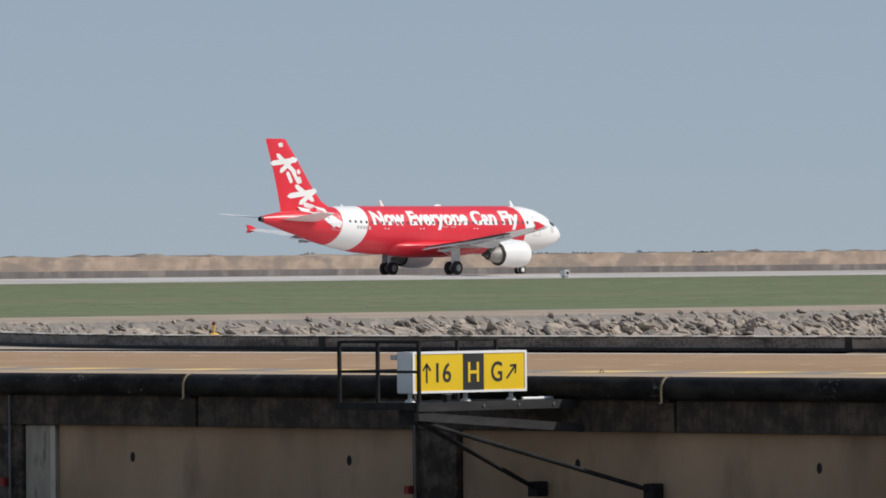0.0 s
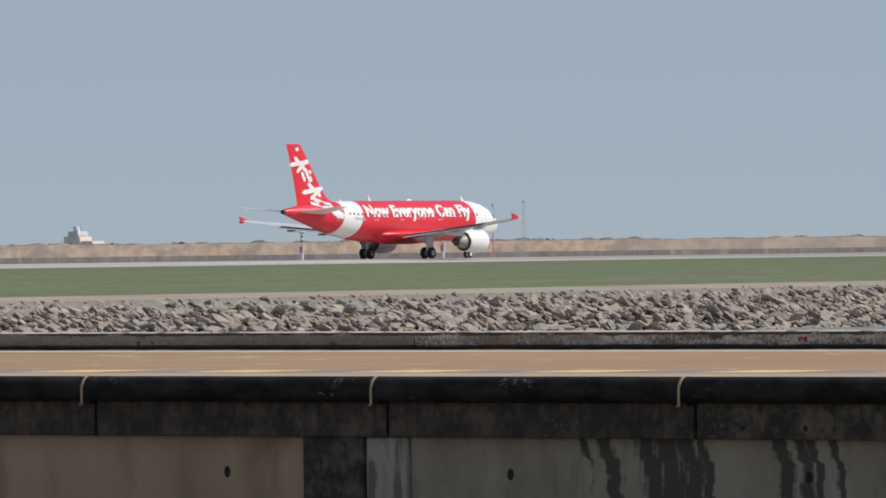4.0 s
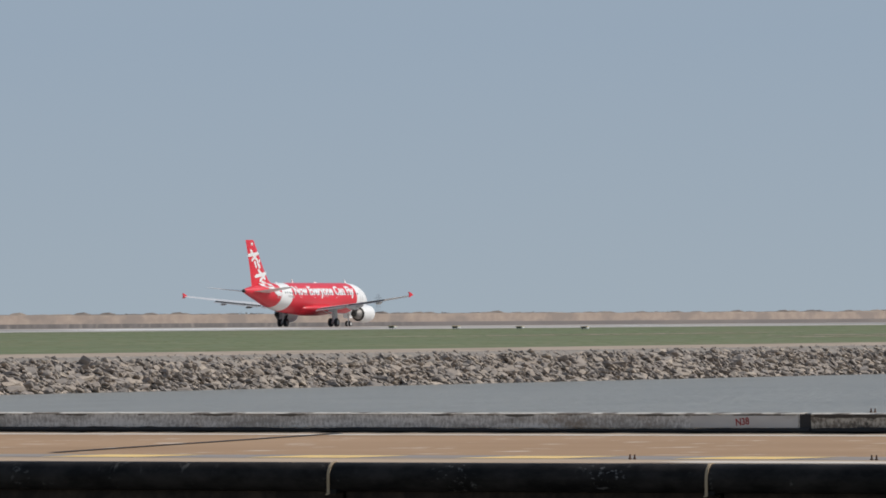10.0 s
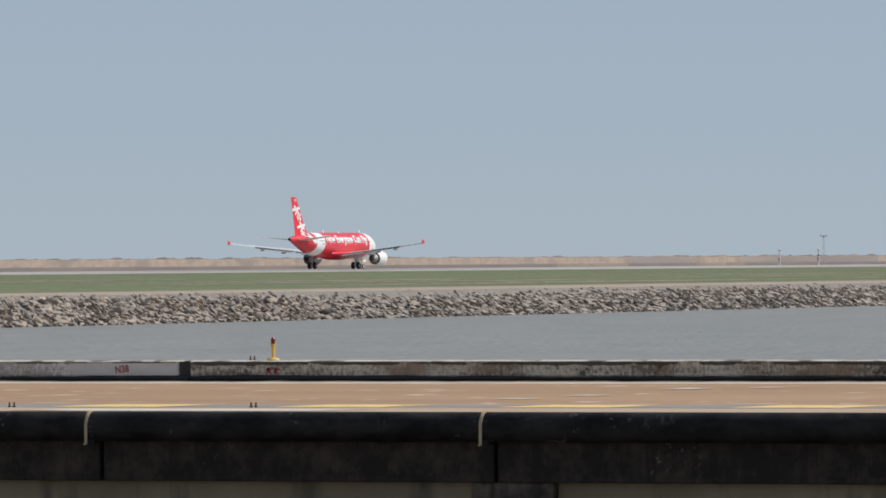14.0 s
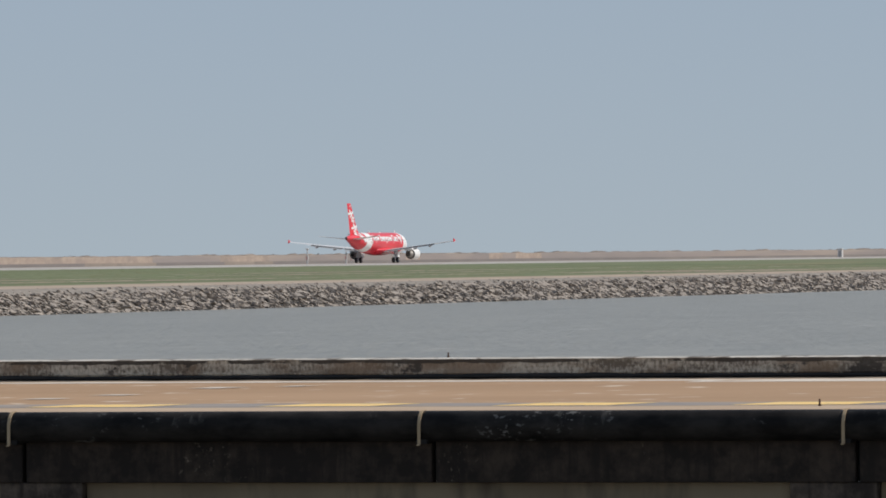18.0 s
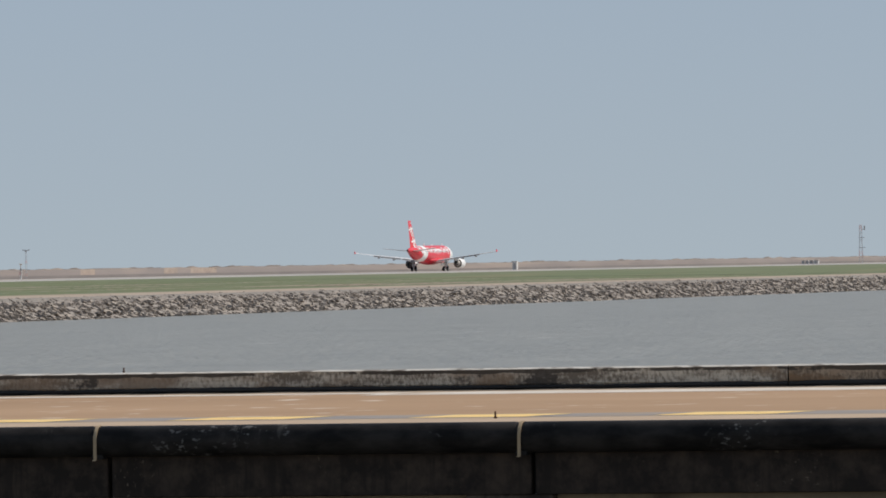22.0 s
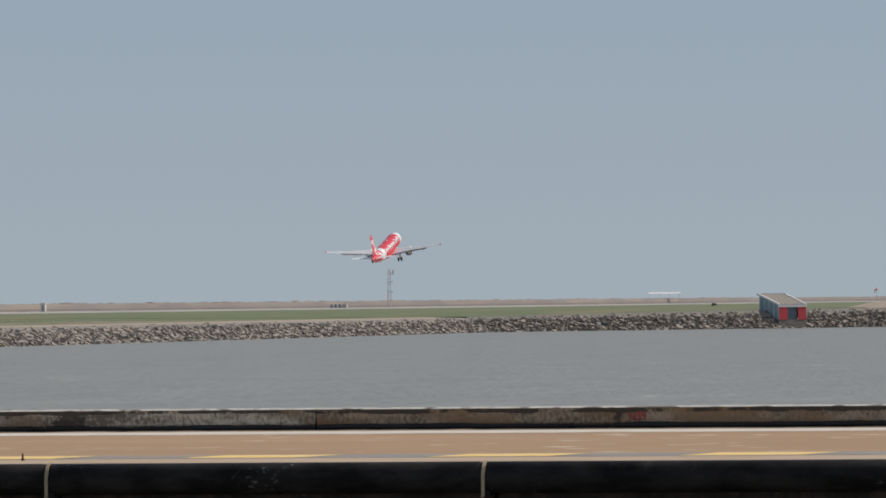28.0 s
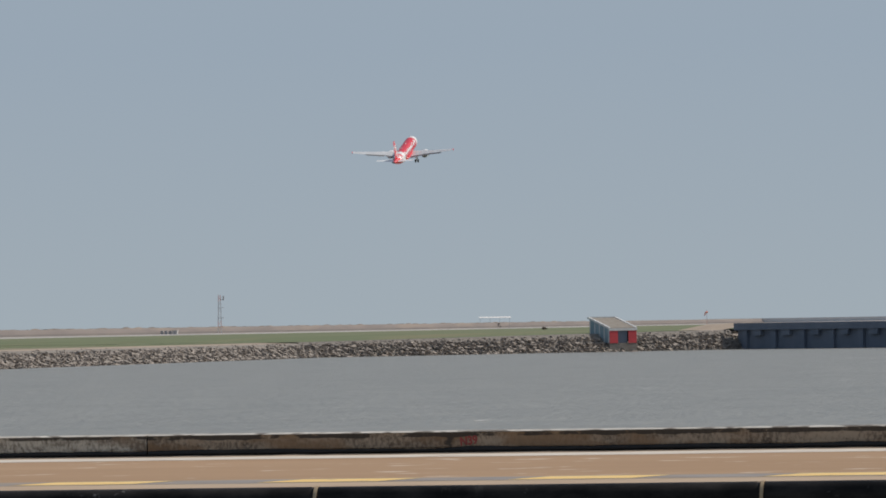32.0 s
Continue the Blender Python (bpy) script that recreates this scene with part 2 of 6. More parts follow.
M["sheet"] = mat("pale_sheet_metal", (0.62, 0.61, 0.58), (0.50, 0.49, 0.46), 3.0, 0.6)
M["cover_white"] = mat("weathered_white_sheet_metal", (0.88, 0.84, 0.77), (0.74, 0.70, 0.63), 5.0, 0.65, third=(0.42, 0.38, 0.33), tscale=4.0, tcut=(0.60, 0.68), detail=9.0)
M["rust"] = mat("rusty_steel", (0.13, 0.06, 0.035), (0.08, 0.045, 0.03), 9.0, 0.8)
M["render_patch"] = mat("smooth_cement_patch", (0.47, 0.445, 0.415), (0.60, 0.575, 0.54), 1.4, 0.9, 0.003, 12.0, stretch=(0.6, 1, 1.4), third=(0.34, 0.31, 0.28), tscale=2.5, tcut=(0.58, 0.70), tstretch=(0.7, 1, 1.2), detail=10.0)
M["red_mark"] = mat("faded_red_spray", (0.36, 0.05, 0.05), (0.24, 0.06, 0.055), 14.0, 0.8)
M["orange"] = mat("faded_orange_windsock_cloth", (0.95, 0.36, 0.27), (0.92, 0.31, 0.23), 2.0, 0.8)
# red lightened to put distance haze into the mast's colour
M["mast_red"] = mat("haze_paled_red_mast_paint", (0.55, 0.15, 0.13), (0.48, 0.13, 0.11), 2.0, 0.6)
M["mast_white"] = mat("white_mast_paint", (0.72, 0.72, 0.71), (0.62, 0.62, 0.61), 2.0, 0.6)
M["mast_grey"] = mat("grey_mast_steel", (0.40, 0.41, 0.43), (0.34, 0.35, 0.37), 2.0, 0.5)
M["hut_blue"] = mat("blue_grey_cladding", (0.22, 0.32, 0.36), (0.29, 0.39, 0.43), 0.8, 0.7, stretch=(3, 3, 0.3))
M["hut_red"] = mat("red_cladding", (0.62, 0.06, 0.075), (0.52, 0.055, 0.065), 1.0, 0.7)
M["hut_roof"] = mat("brown_grey_roof_sheet", (0.22, 0.19, 0.16), (0.29, 0.26, 0.22), 1.0, 0.8)
# dark blue base colour that holds the distance haze and shade of this concrete
M["quay"] = mat("haze_blue_shaded_concrete", (0.135, 0.165, 0.215), (0.175, 0.205, 0.255), 0.3, 0.9, vary=0.04)
M["apron"] = mat("apron_concrete", (0.36, 0.34, 0.31), (0.42, 0.40, 0.37), 0.3, 0.9, 0.004, 9.0)
M["runway_paint"] = mat("white_runway_paint", (0.80, 0.79, 0.77), (0.72, 0.71, 0.69), 0.5, 0.8, stretch=(1, 0.2, 1))
# two pale mast colours with the haze of distance painted in
M["mast_pale"] = mat("haze_pale_mast_paint", (0.50, 0.52, 0.54), (0.44, 0.46, 0.48), 2.0, 0.6)
M["mast_pink"] = mat("haze_bleached_red_mast_paint", (0.60, 0.36, 0.34), (0.54, 0.32, 0.31), 2.0, 0.6)
M["foam"] = mat("sea_foam", (0.72, 0.71, 0.69), (0.55, 0.54, 0.52), 2.5, 0.8)
# ship colours lightened to carry the haze over the sea
M["ship"] = mat("haze_paled_grey_ship_paint", (0.66, 0.68, 0.70), (0.60, 0.62, 0.64), 0.3, 0.7)
M["ship_tan"] = mat("haze_paled_tan_ship_paint", (0.78, 0.70, 0.64), (0.72, 0.65, 0.59), 0.3, 0.7)


def tree_of(name, rough=0.9):
    """A fresh material with small builders for its nodes."""
    m = bpy.data.materials.new(name)
    m.use_nodes = True
    n, l = m.node_tree.nodes, m.node_tree.links
    n["Principled BSDF"].inputs["Roughness"].default_value = rough
    src = n.new("ShaderNodeNewGeometry").outputs["Position"]

    def noise(scale, detail=6.0, st=(1, 1, 1), shift=0.0):
        mp = n.new("ShaderNodeMapping")
        mp.inputs["Scale"].default_value = st
        mp.inputs["Location"].default_value = (shift, shift * 0.7, shift * 0.3)
        l.new(src, mp.inputs["Vector"])
        t = n.new("ShaderNodeTexNoise")
        t.inputs["Scale"].default_value, t.inputs["Detail"].default_value = scale, detail
        t.inputs["Roughness"].default_value = 0.62
        l.new(mp.outputs[0], t.inputs["Vector"])
        return t.outputs["Fac"]

    def remap(v, a, b, c=0.0, d=1.0):
        r = n.new("ShaderNodeMapRange")
        for k, x in zip(("From Min", "From Max", "To Min", "To Max"), (a, b, c, d)):
            r.inputs[k].default_value = x
        l.new(v, r.inputs["Value"])
        return r.outputs[0]

    def math_of(kind, a, b):
        o = n.new("ShaderNodeMath")
        o.operation = kind
        l.new(a, o.inputs[0])
        if isinstance(b, (int, float)):
            o.inputs[1].default_value = b
        else:
            l.new(b, o.inputs[1])
        return o.outputs[0]

    def blend(fac, a, b):
        x = n.new("ShaderNodeMix")
        x.data_type = "RGBA"
        l.new(fac, x.inputs["Factor"])
        for key, c in (("A", a), ("B", b)):
            if isinstance(c, tuple):
                x.inputs[key].default_value = (*c, 1)
            else:
                l.new(c, x.inputs[key])
        return x.outputs["Result"]

    def finish(col, height=None, dist=0.01):
        l.new(col, n["Principled BSDF"].inputs["Base Color"])
        if height is not None:
            bp = n.new("ShaderNodeBump")
            bp.inputs["Strength"].default_value, bp.inputs["Distance"].default_value = 0.8, dist
            l.new(height, bp.inputs["Height"])
            l.new(bp.outputs[0], n["Principled BSDF"].inputs["Normal"])
        return m
    return m, n, l, src, noise, remap, math_of, blend, finish


def kerb_material(name, dark, pale, rust, rust_cut, growth_shade, growth_shade_cut, reach=-0.255):
    """Old concrete: ragged pale paint, rusty patches, and a dark top band of black growth mixed with painted lip shade.
    """
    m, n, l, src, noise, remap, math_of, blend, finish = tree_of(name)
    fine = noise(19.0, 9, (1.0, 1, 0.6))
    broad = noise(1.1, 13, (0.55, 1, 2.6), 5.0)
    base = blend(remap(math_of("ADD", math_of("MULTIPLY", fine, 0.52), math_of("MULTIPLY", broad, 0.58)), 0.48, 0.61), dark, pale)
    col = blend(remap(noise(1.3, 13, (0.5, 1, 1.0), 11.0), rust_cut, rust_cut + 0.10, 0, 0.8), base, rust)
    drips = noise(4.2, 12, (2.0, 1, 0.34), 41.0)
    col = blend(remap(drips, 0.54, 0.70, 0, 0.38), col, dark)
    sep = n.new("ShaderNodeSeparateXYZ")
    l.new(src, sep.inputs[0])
    # ragged growth, plus a height ramp that paints the shade under the cap's lip
    top_band = math_of("ADD", noise(2.2, 13, (0.7, 1, 1.0), 23.0), remap(sep.outputs["Z"], reach, reach + 0.03, -0.035, 0.17))
    col = blend(remap(top_band, growth_shade_cut, growth_shade_cut + 0.05, 0.0, 0.92), col, growth_shade)
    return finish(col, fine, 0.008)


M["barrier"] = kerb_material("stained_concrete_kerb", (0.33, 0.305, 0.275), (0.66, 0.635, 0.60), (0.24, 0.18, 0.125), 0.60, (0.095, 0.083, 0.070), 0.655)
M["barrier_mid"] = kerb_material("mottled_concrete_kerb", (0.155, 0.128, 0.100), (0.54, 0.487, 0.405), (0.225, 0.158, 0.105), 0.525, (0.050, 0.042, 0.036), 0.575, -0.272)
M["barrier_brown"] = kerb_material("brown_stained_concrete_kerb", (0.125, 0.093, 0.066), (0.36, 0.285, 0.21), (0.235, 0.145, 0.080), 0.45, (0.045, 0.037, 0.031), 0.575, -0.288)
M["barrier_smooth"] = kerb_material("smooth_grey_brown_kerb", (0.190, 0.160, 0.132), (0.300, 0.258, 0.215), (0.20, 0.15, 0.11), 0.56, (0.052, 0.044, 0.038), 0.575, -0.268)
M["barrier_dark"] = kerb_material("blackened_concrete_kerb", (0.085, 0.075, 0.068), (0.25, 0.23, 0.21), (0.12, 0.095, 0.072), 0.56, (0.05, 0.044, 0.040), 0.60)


def rock_material(name, per_piece, even=0.0):
    """Quarry stone: each stone of its own tone, from dark grey through beige to pale, with grain and lichen."""
    m, n, l, src, noise, remap, math_of, blend, finish = tree_of(name)
    rnd = n.new("ShaderNodeObjectInfo").outputs["Random"] if per_piece else n.new("ShaderNodeNewGeometry").outputs["Random Per Island"]
    ramp_ = n.new("ShaderNodeValToRGB")
    stops = ((0.0, (0.250, 0.223, 0.203)), (0.22, (0.300, 0.261, 0.230)), (0.45, (0.362, 0.302, 0.250)), (0.65, (0.315, 0.281, 0.255)), (0.82, (0.408, 0.334, 0.268)), (1.0, (0.465, 0.392, 0.318)))
    el = ramp_.color_ramp.elements
    while len(el) < len(stops):
        el.new(0.5)
    for e, (p, c) in zip(el, stops):
        # even draws the tones together, painting in haze's loss of contrast
        e.position, e.color = p, (*[x + (y - x) * even for x, y in zip(c, (0.335, 0.296, 0.264))], 1)
    l.new(rnd, ramp_.inputs[0])
    grain = noise(3.0, 8)
    col = blend(remap(grain, 0.38, 0.70, 0, 0.55), ramp_.outputs[0], (0.24, 0.202, 0.168))
    col = blend(remap(noise(1.1, 6, shift=9.0), 0.56, 0.70, 0, 0.5), col, (0.46, 0.395, 0.32))
    return finish(col, noise(7.0, 4), 0.02)


def sooty_material(name, black, brown, lift):
    """Soot-blackened concrete with brown blotches, vertical runs and pale chips."""
    m, n, l, src, noise, remap, math_of, blend, finish = tree_of(name, 0.92)
    n["Principled BSDF"].inputs["Specular IOR Level"].default_value = 0.2
    blot = math_of("ADD", math_of("MULTIPLY", noise(1.6, 13, (1, 1, 1.2)), 0.7), math_of("MULTIPLY", noise(9.0, 8, (1, 1, 0.7), 4.0), 0.3))
    col = blend(remap(blot, 0.44, 0.60), black, brown)
    col = blend(remap(noise(3.0, 10, (1.6, 1, 0.16), 8.0), 0.52, 0.64, 0, 0.85), col, black)
    chips = math_of("MULTIPLY", remap(noise(16.0, 6, shift=3.0), 0.60, 0.68), remap(noise(0.9, 4, shift=15.0), 0.56, 0.66))
    col = blend(math_of("MULTIPLY", chips, 0.6), col, lift)
    return finish(col, noise(8.0, 6), 0.006)


M["edge_beam"] = sooty_material("soot_black_edge_beam", (0.027, 0.0213, 0.0183), (0.068, 0.050, 0.0385), (0.24, 0.19, 0.145))
M["edge_beam_patchy"] = sooty_material("patchy_brown_edge_beam", (0.046, 0.037, 0.031), (0.155, 0.118, 0.084), (0.30, 0.24, 0.18))
M["edge_beam_brown"] = sooty_material("sooty_brown_edge_beam", (0.048, 0.0375, 0.031), (0.120, 0.089, 0.068), (0.22, 0.175, 0.135))
M["pier"] = sooty_material("black_stained_pier", (0.042, 0.033, 0.028), (0.135, 0.105, 0.083), (0.30, 0.25, 0.21))


def stained_wall_material(top, streaks):
    """Pale olive-grey concrete with black run-off streaks that drift sideways as they fall; streaks of (x, half width, depth)."""
    m, n, l, src, noise, remap, math_of, blend, finish = tree_of("pale_stained_wall_concrete")
    col = blend(remap(noise(0.8, 12, (1, 1, 0.6)), 0.36, 0.66), (0.25, 0.195, 0.140), (0.38, 0.305, 0.225))
    col = blend(remap(noise(3.5, 9, (1.4, 1, 0.35), 6.0), 0.54, 0.70, 0, 0.6), col, (0.19, 0.15, 0.11))
    sep = n.new("ShaderNodeSeparateXYZ")
    l.new(src, sep.inputs[0])
    fall = math_of("MULTIPLY_ADD", sep.outputs["Z"], -1.0)
    fall.node.inputs[2].default_value = top
    wave = remap(noise(2.6, 3, (0.05, 1, 1.0), 2.0), 0.3, 0.7, -0.10, 0.10)
    drift = math_of("ADD", math_of("MULTIPLY", fall, 0.26), wave)
    along = math_of("SUBTRACT", sep.outputs["X"], drift)
    ragged = remap(noise(5.0, 9, (2.2, 1, 0.35), 14.0), 0.3, 0.7, -0.55, 0.55)
    stain = None
    for x, half, depth in streaks:
        d = math_of("MULTIPLY", math_of("ABSOLUTE", math_of("SUBTRACT", along, x), 0.0), 1.0 / half)
        d = math_of("ADD", math_of("ADD", d, ragged), remap(fall, depth * 0.5, depth, 0.0, 1.2))
        one = remap(d, 0.70, 1.30, 0.86, 0.0)
        stain = one if stain is None else math_of("MAXIMUM", stain, one)
    col = blend(stain, col, (0.040, 0.032, 0.026))
    return finish(col, noise(9.0, 6), 0.006)


M["wall_wet"] = stained_wall_material(-1.59, ((-72.76, 0.07, 0.5), (-72.36, 0.14, 2.6), (-71.55, 0.20, 4.0), (-71.20, 0.24, 4.0), (-70.82, 0.18, 4.0), (-70.52, 0.08, 1.6), (-69.05, 0.13, 3.0), (-68.66, 0.11, 3.0), (-68.45, 0.09, 2.2), (-68.02, 0.07, 1.6)))


def pipe_material():
    """Black bitumen coating, scuffed to pale specks in places, dusty along the top."""
    m, n, l, src, noise, remap, math_of, blend, finish = tree_of("black_coated_pipe", 0.48)
    n["Principled BSDF"].inputs["Specular IOR Level"].default_value = 0.085
    col = blend(remap(noise(2.2, 12, (0.6, 1, 1.3)), 0.40, 0.62), (0.0108, 0.0097, 0.0093), (0.033, 0.0292, 0.0268))
    specks = math_of("MULTIPLY", remap(noise(11.0, 7, (0.8, 1, 1.2), 3.0), 0.56, 0.64), remap(noise(0.8, 4, shift=7.0), 0.555, 0.645))
    col = blend(math_of("MULTIPLY", specks, 0.75), col, (0.20, 0.19, 0.18))
    sep = n.new("ShaderNodeSeparateXYZ")
    l.new(src, sep.inputs[0])
    runs = math_of("MULTIPLY", remap(noise(3.2, 9, (1.8, 1, 0.14), 31.0), 0.57, 0.66), remap(noise(0.45, 4, shift=19.0), 0.50, 0.62))
    runs = math_of("MULTIPLY", runs, remap(math_of("ADD", sep.outputs["Z"], remap(noise(5.0, 6, shift=27.0), 0.3, 0.7, -0.08, 0.08)), -0.80, -0.66))
    col = blend(math_of("MULTIPLY", runs, 0.5), col, (0.20, 0.185, 0.165))
    return finish(col, noise(6.0, 8), 0.003)


M["pipe"] = pipe_material()
M["rock"] = rock_material("quarry_rock", False)
# far stones: the softening of haze is put into evener tones
M["rock_far"] = rock_material("even_quarry_rock", False, 0.6)
M["rock_one"] = rock_material("quarry_rock_piece", True)


def water_material():
    m = bpy.data.materials.new("murky_sea_water")
    m.use_nodes = True
    n, l = m.node_tree.nodes, m.node_tree.links
    b = n["Principled BSDF"]
    b.inputs["Roughness"].default_value = 0.30
    b.inputs["Specular IOR Level"].default_value = 0.36
    b.inputs["IOR"].default_value = 1.333
    src = n.new("ShaderNodeNewGeometry").outputs["Position"]

    def wave(st, sc, dt):
        mp = n.new("ShaderNodeMapping")
        mp.inputs["Scale"].default_value = st
        mp.inputs["Rotation"].default_value = (0, 0, 0.35)
        l.new(src, mp.inputs["Vector"])
        t = n.new("ShaderNodeTexNoise")
        t.inputs["Scale"].default_value, t.inputs["Detail"].default_value = sc, dt
        l.new(mp.outputs[0], t.inputs["Vector"])
        return t.outputs["Fac"]
    mix = n.new("ShaderNodeMix")
    mix.data_type = "RGBA"
    mix.inputs["A"].default_value, mix.inputs["B"].default_value = (0.166, 0.156, 0.130, 1), (0.322, 0.302, 0.258, 1)
    l.new(wave((0.22, 0.05, 1), 1.2, 10), mix.inputs["Factor"])
    l.new(mix.outputs["Result"], b.inputs["Base Color"])
    add = n.new("ShaderNodeMath")
    add.operation = "ADD"
    l.new(wave((1, 0.45, 1), 1.5, 7), add.inputs[0])
    l.new(wave((1, 0.5, 1), 0.13, 3), add.inputs[1])
    bp = n.new("ShaderNodeBump")
    bp.inputs["Strength"].default_value, bp.inputs["Distance"].default_value = 1.0, 0.42
    l.new(add.outputs[0], bp.inputs["Height"])
    l.new(bp.outputs[0], b.inputs["Normal"])
    return m


M["water"] = water_material()


def livery_material():
    """Fuselage paint: white nose, red body, white ring before the red tail, with slanted borders."""
    m = bpy.data.materials.new("red_and_white_fuselage_paint")
    m.use_nodes = True
    n, l = m.node_tree.nodes, m.node_tree.links
    b = n["Principled BSDF"]
    b.inputs["Roughness"].default_value = 0.32
    tc = n.new("ShaderNodeTexCoord")
    s = n.new("ShaderNodeSeparateXYZ")
    l.new(tc.outputs["Object"], s.inputs[0])

    def above(lean, bend, cut):
        z = n.new("ShaderNodeMath")
        z.operation = "SUBTRACT"
        l.new(s.outputs["Z"], z.inputs[0])
        z.inputs[1].default_value = 4.4
        a = n.new("ShaderNodeMath")
        a.operation = "MULTIPLY_ADD"
        l.new(z.outputs[0], a.inputs[0])
        a.inputs[1].default_value = lean
        l.new(s.outputs["Y"], a.inputs[2])
        sq = n.new("ShaderNodeMath")
        sq.operation = "MULTIPLY"
        l.new(z.outputs[0], sq.inputs[0])
        l.new(z.outputs[0], sq.inputs[1])
        c = n.new("ShaderNodeMath")
        c.operation = "MULTIPLY_ADD"
        l.new(sq.outputs[0], c.inputs[0])
        c.inputs[1].default_value = bend
        l.new(a.outputs[0], c.inputs[2])
        g = n.new("ShaderNodeMath")
        g.operation = "GREATER_THAN"
        l.new(c.outputs[0], g.inputs[0])
        g.inputs[1].default_value = cut
        return g.outputs[0]

    def op(kind, a, c):
        o = n.new("ShaderNodeMath")
        o.operation = kind
        l.new(a, o.inputs[0])
        l.new(c, o.inputs[1])
        return o.outputs[0]
    nose = above(0.12, 0.10, 11.25)
    ring = op("SUBTRACT", above(-0.25, 0.10, -11.5), above(-0.25, 0.10, -8.55))
    wfac = op("MAXIMUM", nose, ring)
    nzt = n.new("ShaderNodeTexNoise")
    nzt.inputs["Scale"].default_value = 0.7
    l.new(tc.outputs["Object"], nzt.inputs["Vector"])
    r = n.new("ShaderNodeMix")
    r.data_type = "RGBA"
    r.inputs["A"].default_value, r.inputs["B"].default_value = (0.69, 0.025, 0.044, 1), (0.76, 0.034, 0.055, 1)
    l.new(nzt.outputs["Fac"], r.inputs["Factor"])
    mx = n.new("ShaderNodeMix")
    mx.data_type = "RGBA"
    l.new(wfac, mx.inputs["Factor"])
    l.new(r.outputs["Result"], mx.inputs["A"])
    mx.inputs["B"].default_value = (0.88, 0.88, 0.87, 1)
    l.new(mx.outputs["Result"], b.inputs["Base Color"])
    return m


M["livery"] = livery_material()


# ---- mesh helpers ----
def mesh_of(bm, name, material, smooth=False):
    me = bpy.data.meshes.new(name)
    bmesh.ops.recalc_face_normals(bm, faces=bm.faces)
    bm.to_mesh(me)
    bm.free()
    me.materials.append(material)
    if smooth:
        for p in me.polygons:
            p.use_smooth = True
        me.set_sharp_from_angle(angle=radians(38))
    return me


def part(name, bm, material, parent, label="", smooth=False):
    ob = new(name, mesh_of(bm, name, material, smooth))
    ob.parent = parent
    return tagged(ob, label)


def piece(name, me, parent, loc=(0, 0, 0), rot=(0, 0, 0), scale=(1, 1, 1)):
    ob = new(name, me)
    ob.parent = parent
    ob.location, ob.rotation_euler, ob.scale = loc, rot, scale
    return ob


def thing(name, label, category, loc=(0, 0, 0), group="", kind="", rz=0.0):
    ob = new(name)
    ob.matrix_basis = pose(*loc, 0, 0, rz)
    return tagged(ob, label, category, group, kind)


def struct(name, bm, material, label="", category="", smooth=False):
    ob = new(name, mesh_of(bm, name, material, smooth))
    return tagged(ob, label, category, kind="structure")


def box(bm, lo, hi, bevel=0.0):
    c = [(a + b) / 2 for a, b in zip(lo, hi)]
    s = [b - a for a, b in zip(lo, hi)]
    r = bmesh.ops.create_cube(bm, size=1.0, matrix=Matrix.Translation(c) @ Matrix.Diagonal((*s, 1)))
    if bevel:
        es = list({e for v in r["verts"] for e in v.link_edges})
        bmesh.ops.bevel(bm, geom=es, offset=bevel, segments=2, affect="EDGES", clamp_overlap=True)
    return bm


def boxed(lo, hi, bevel=0.0):
    return box(bmesh.new(), lo, hi, bevel)


def tube(bm, a, b, r0, r1=None, n=12, caps=True):
    a, b = Vector(a), Vector(b)
    d = b - a
    q = d.to_track_quat("Z", "Y").to_matrix().to_4x4()
    bmesh.ops.create_cone(bm, cap_ends=caps, segments=n, radius1=r0, radius2=r0 if r1 is None else r1, depth=d.length,
                          matrix=Matrix.Translation((a + b) / 2) @ q)
    return bm


def tubed(a, b, r0, r1=None, n=12, caps=True):
    return tube(bmesh.new(), a, b, r0, r1, n, caps)


def loft(bm, rings, close=True, caps=True):
    """Skin over rings of equal length."""
    vs = [[bm.verts.new(p) for p in r] for r in rings]
    k = len(vs[0])
    for a, b in zip(vs, vs[1:]):
        for i in range(k if close else k - 1):
            j = (i + 1) % k
            bm.faces.new((a[i], a[j], b[j], b[i]))
    if caps and close:
        bm.faces.new(vs[0][::-1])
        bm.faces.new(vs[-1])
    return bm


def revolve(profile, axis_from, axis_dir, n=24):
    """A turned body: profile of (along, radius)."""
    q = Vector(axis_dir).to_track_quat("Z", "Y").to_matrix()
    o = Vector(axis_from)
    rings = []
    for s, r in profile:
        rings.append([o + q @ Vector((r * math.cos(2 * math.pi * i / n), r * math.sin(2 * math.pi * i / n), s)) for i in range(n)])
    return loft(bmesh.new(), rings)


def prism(points, lo, hi, axis=1):
    """Extrude a polygon of (u, v) along an axis."""
    def at(u, v, w):
        return (w, u, v) if axis == 0 else (u, w, v) if axis == 1 else (u, v, w)
    return loft(bmesh.new(), [[at(u, v, lo) for u, v in points], [at(u, v, hi) for u, v in points]])


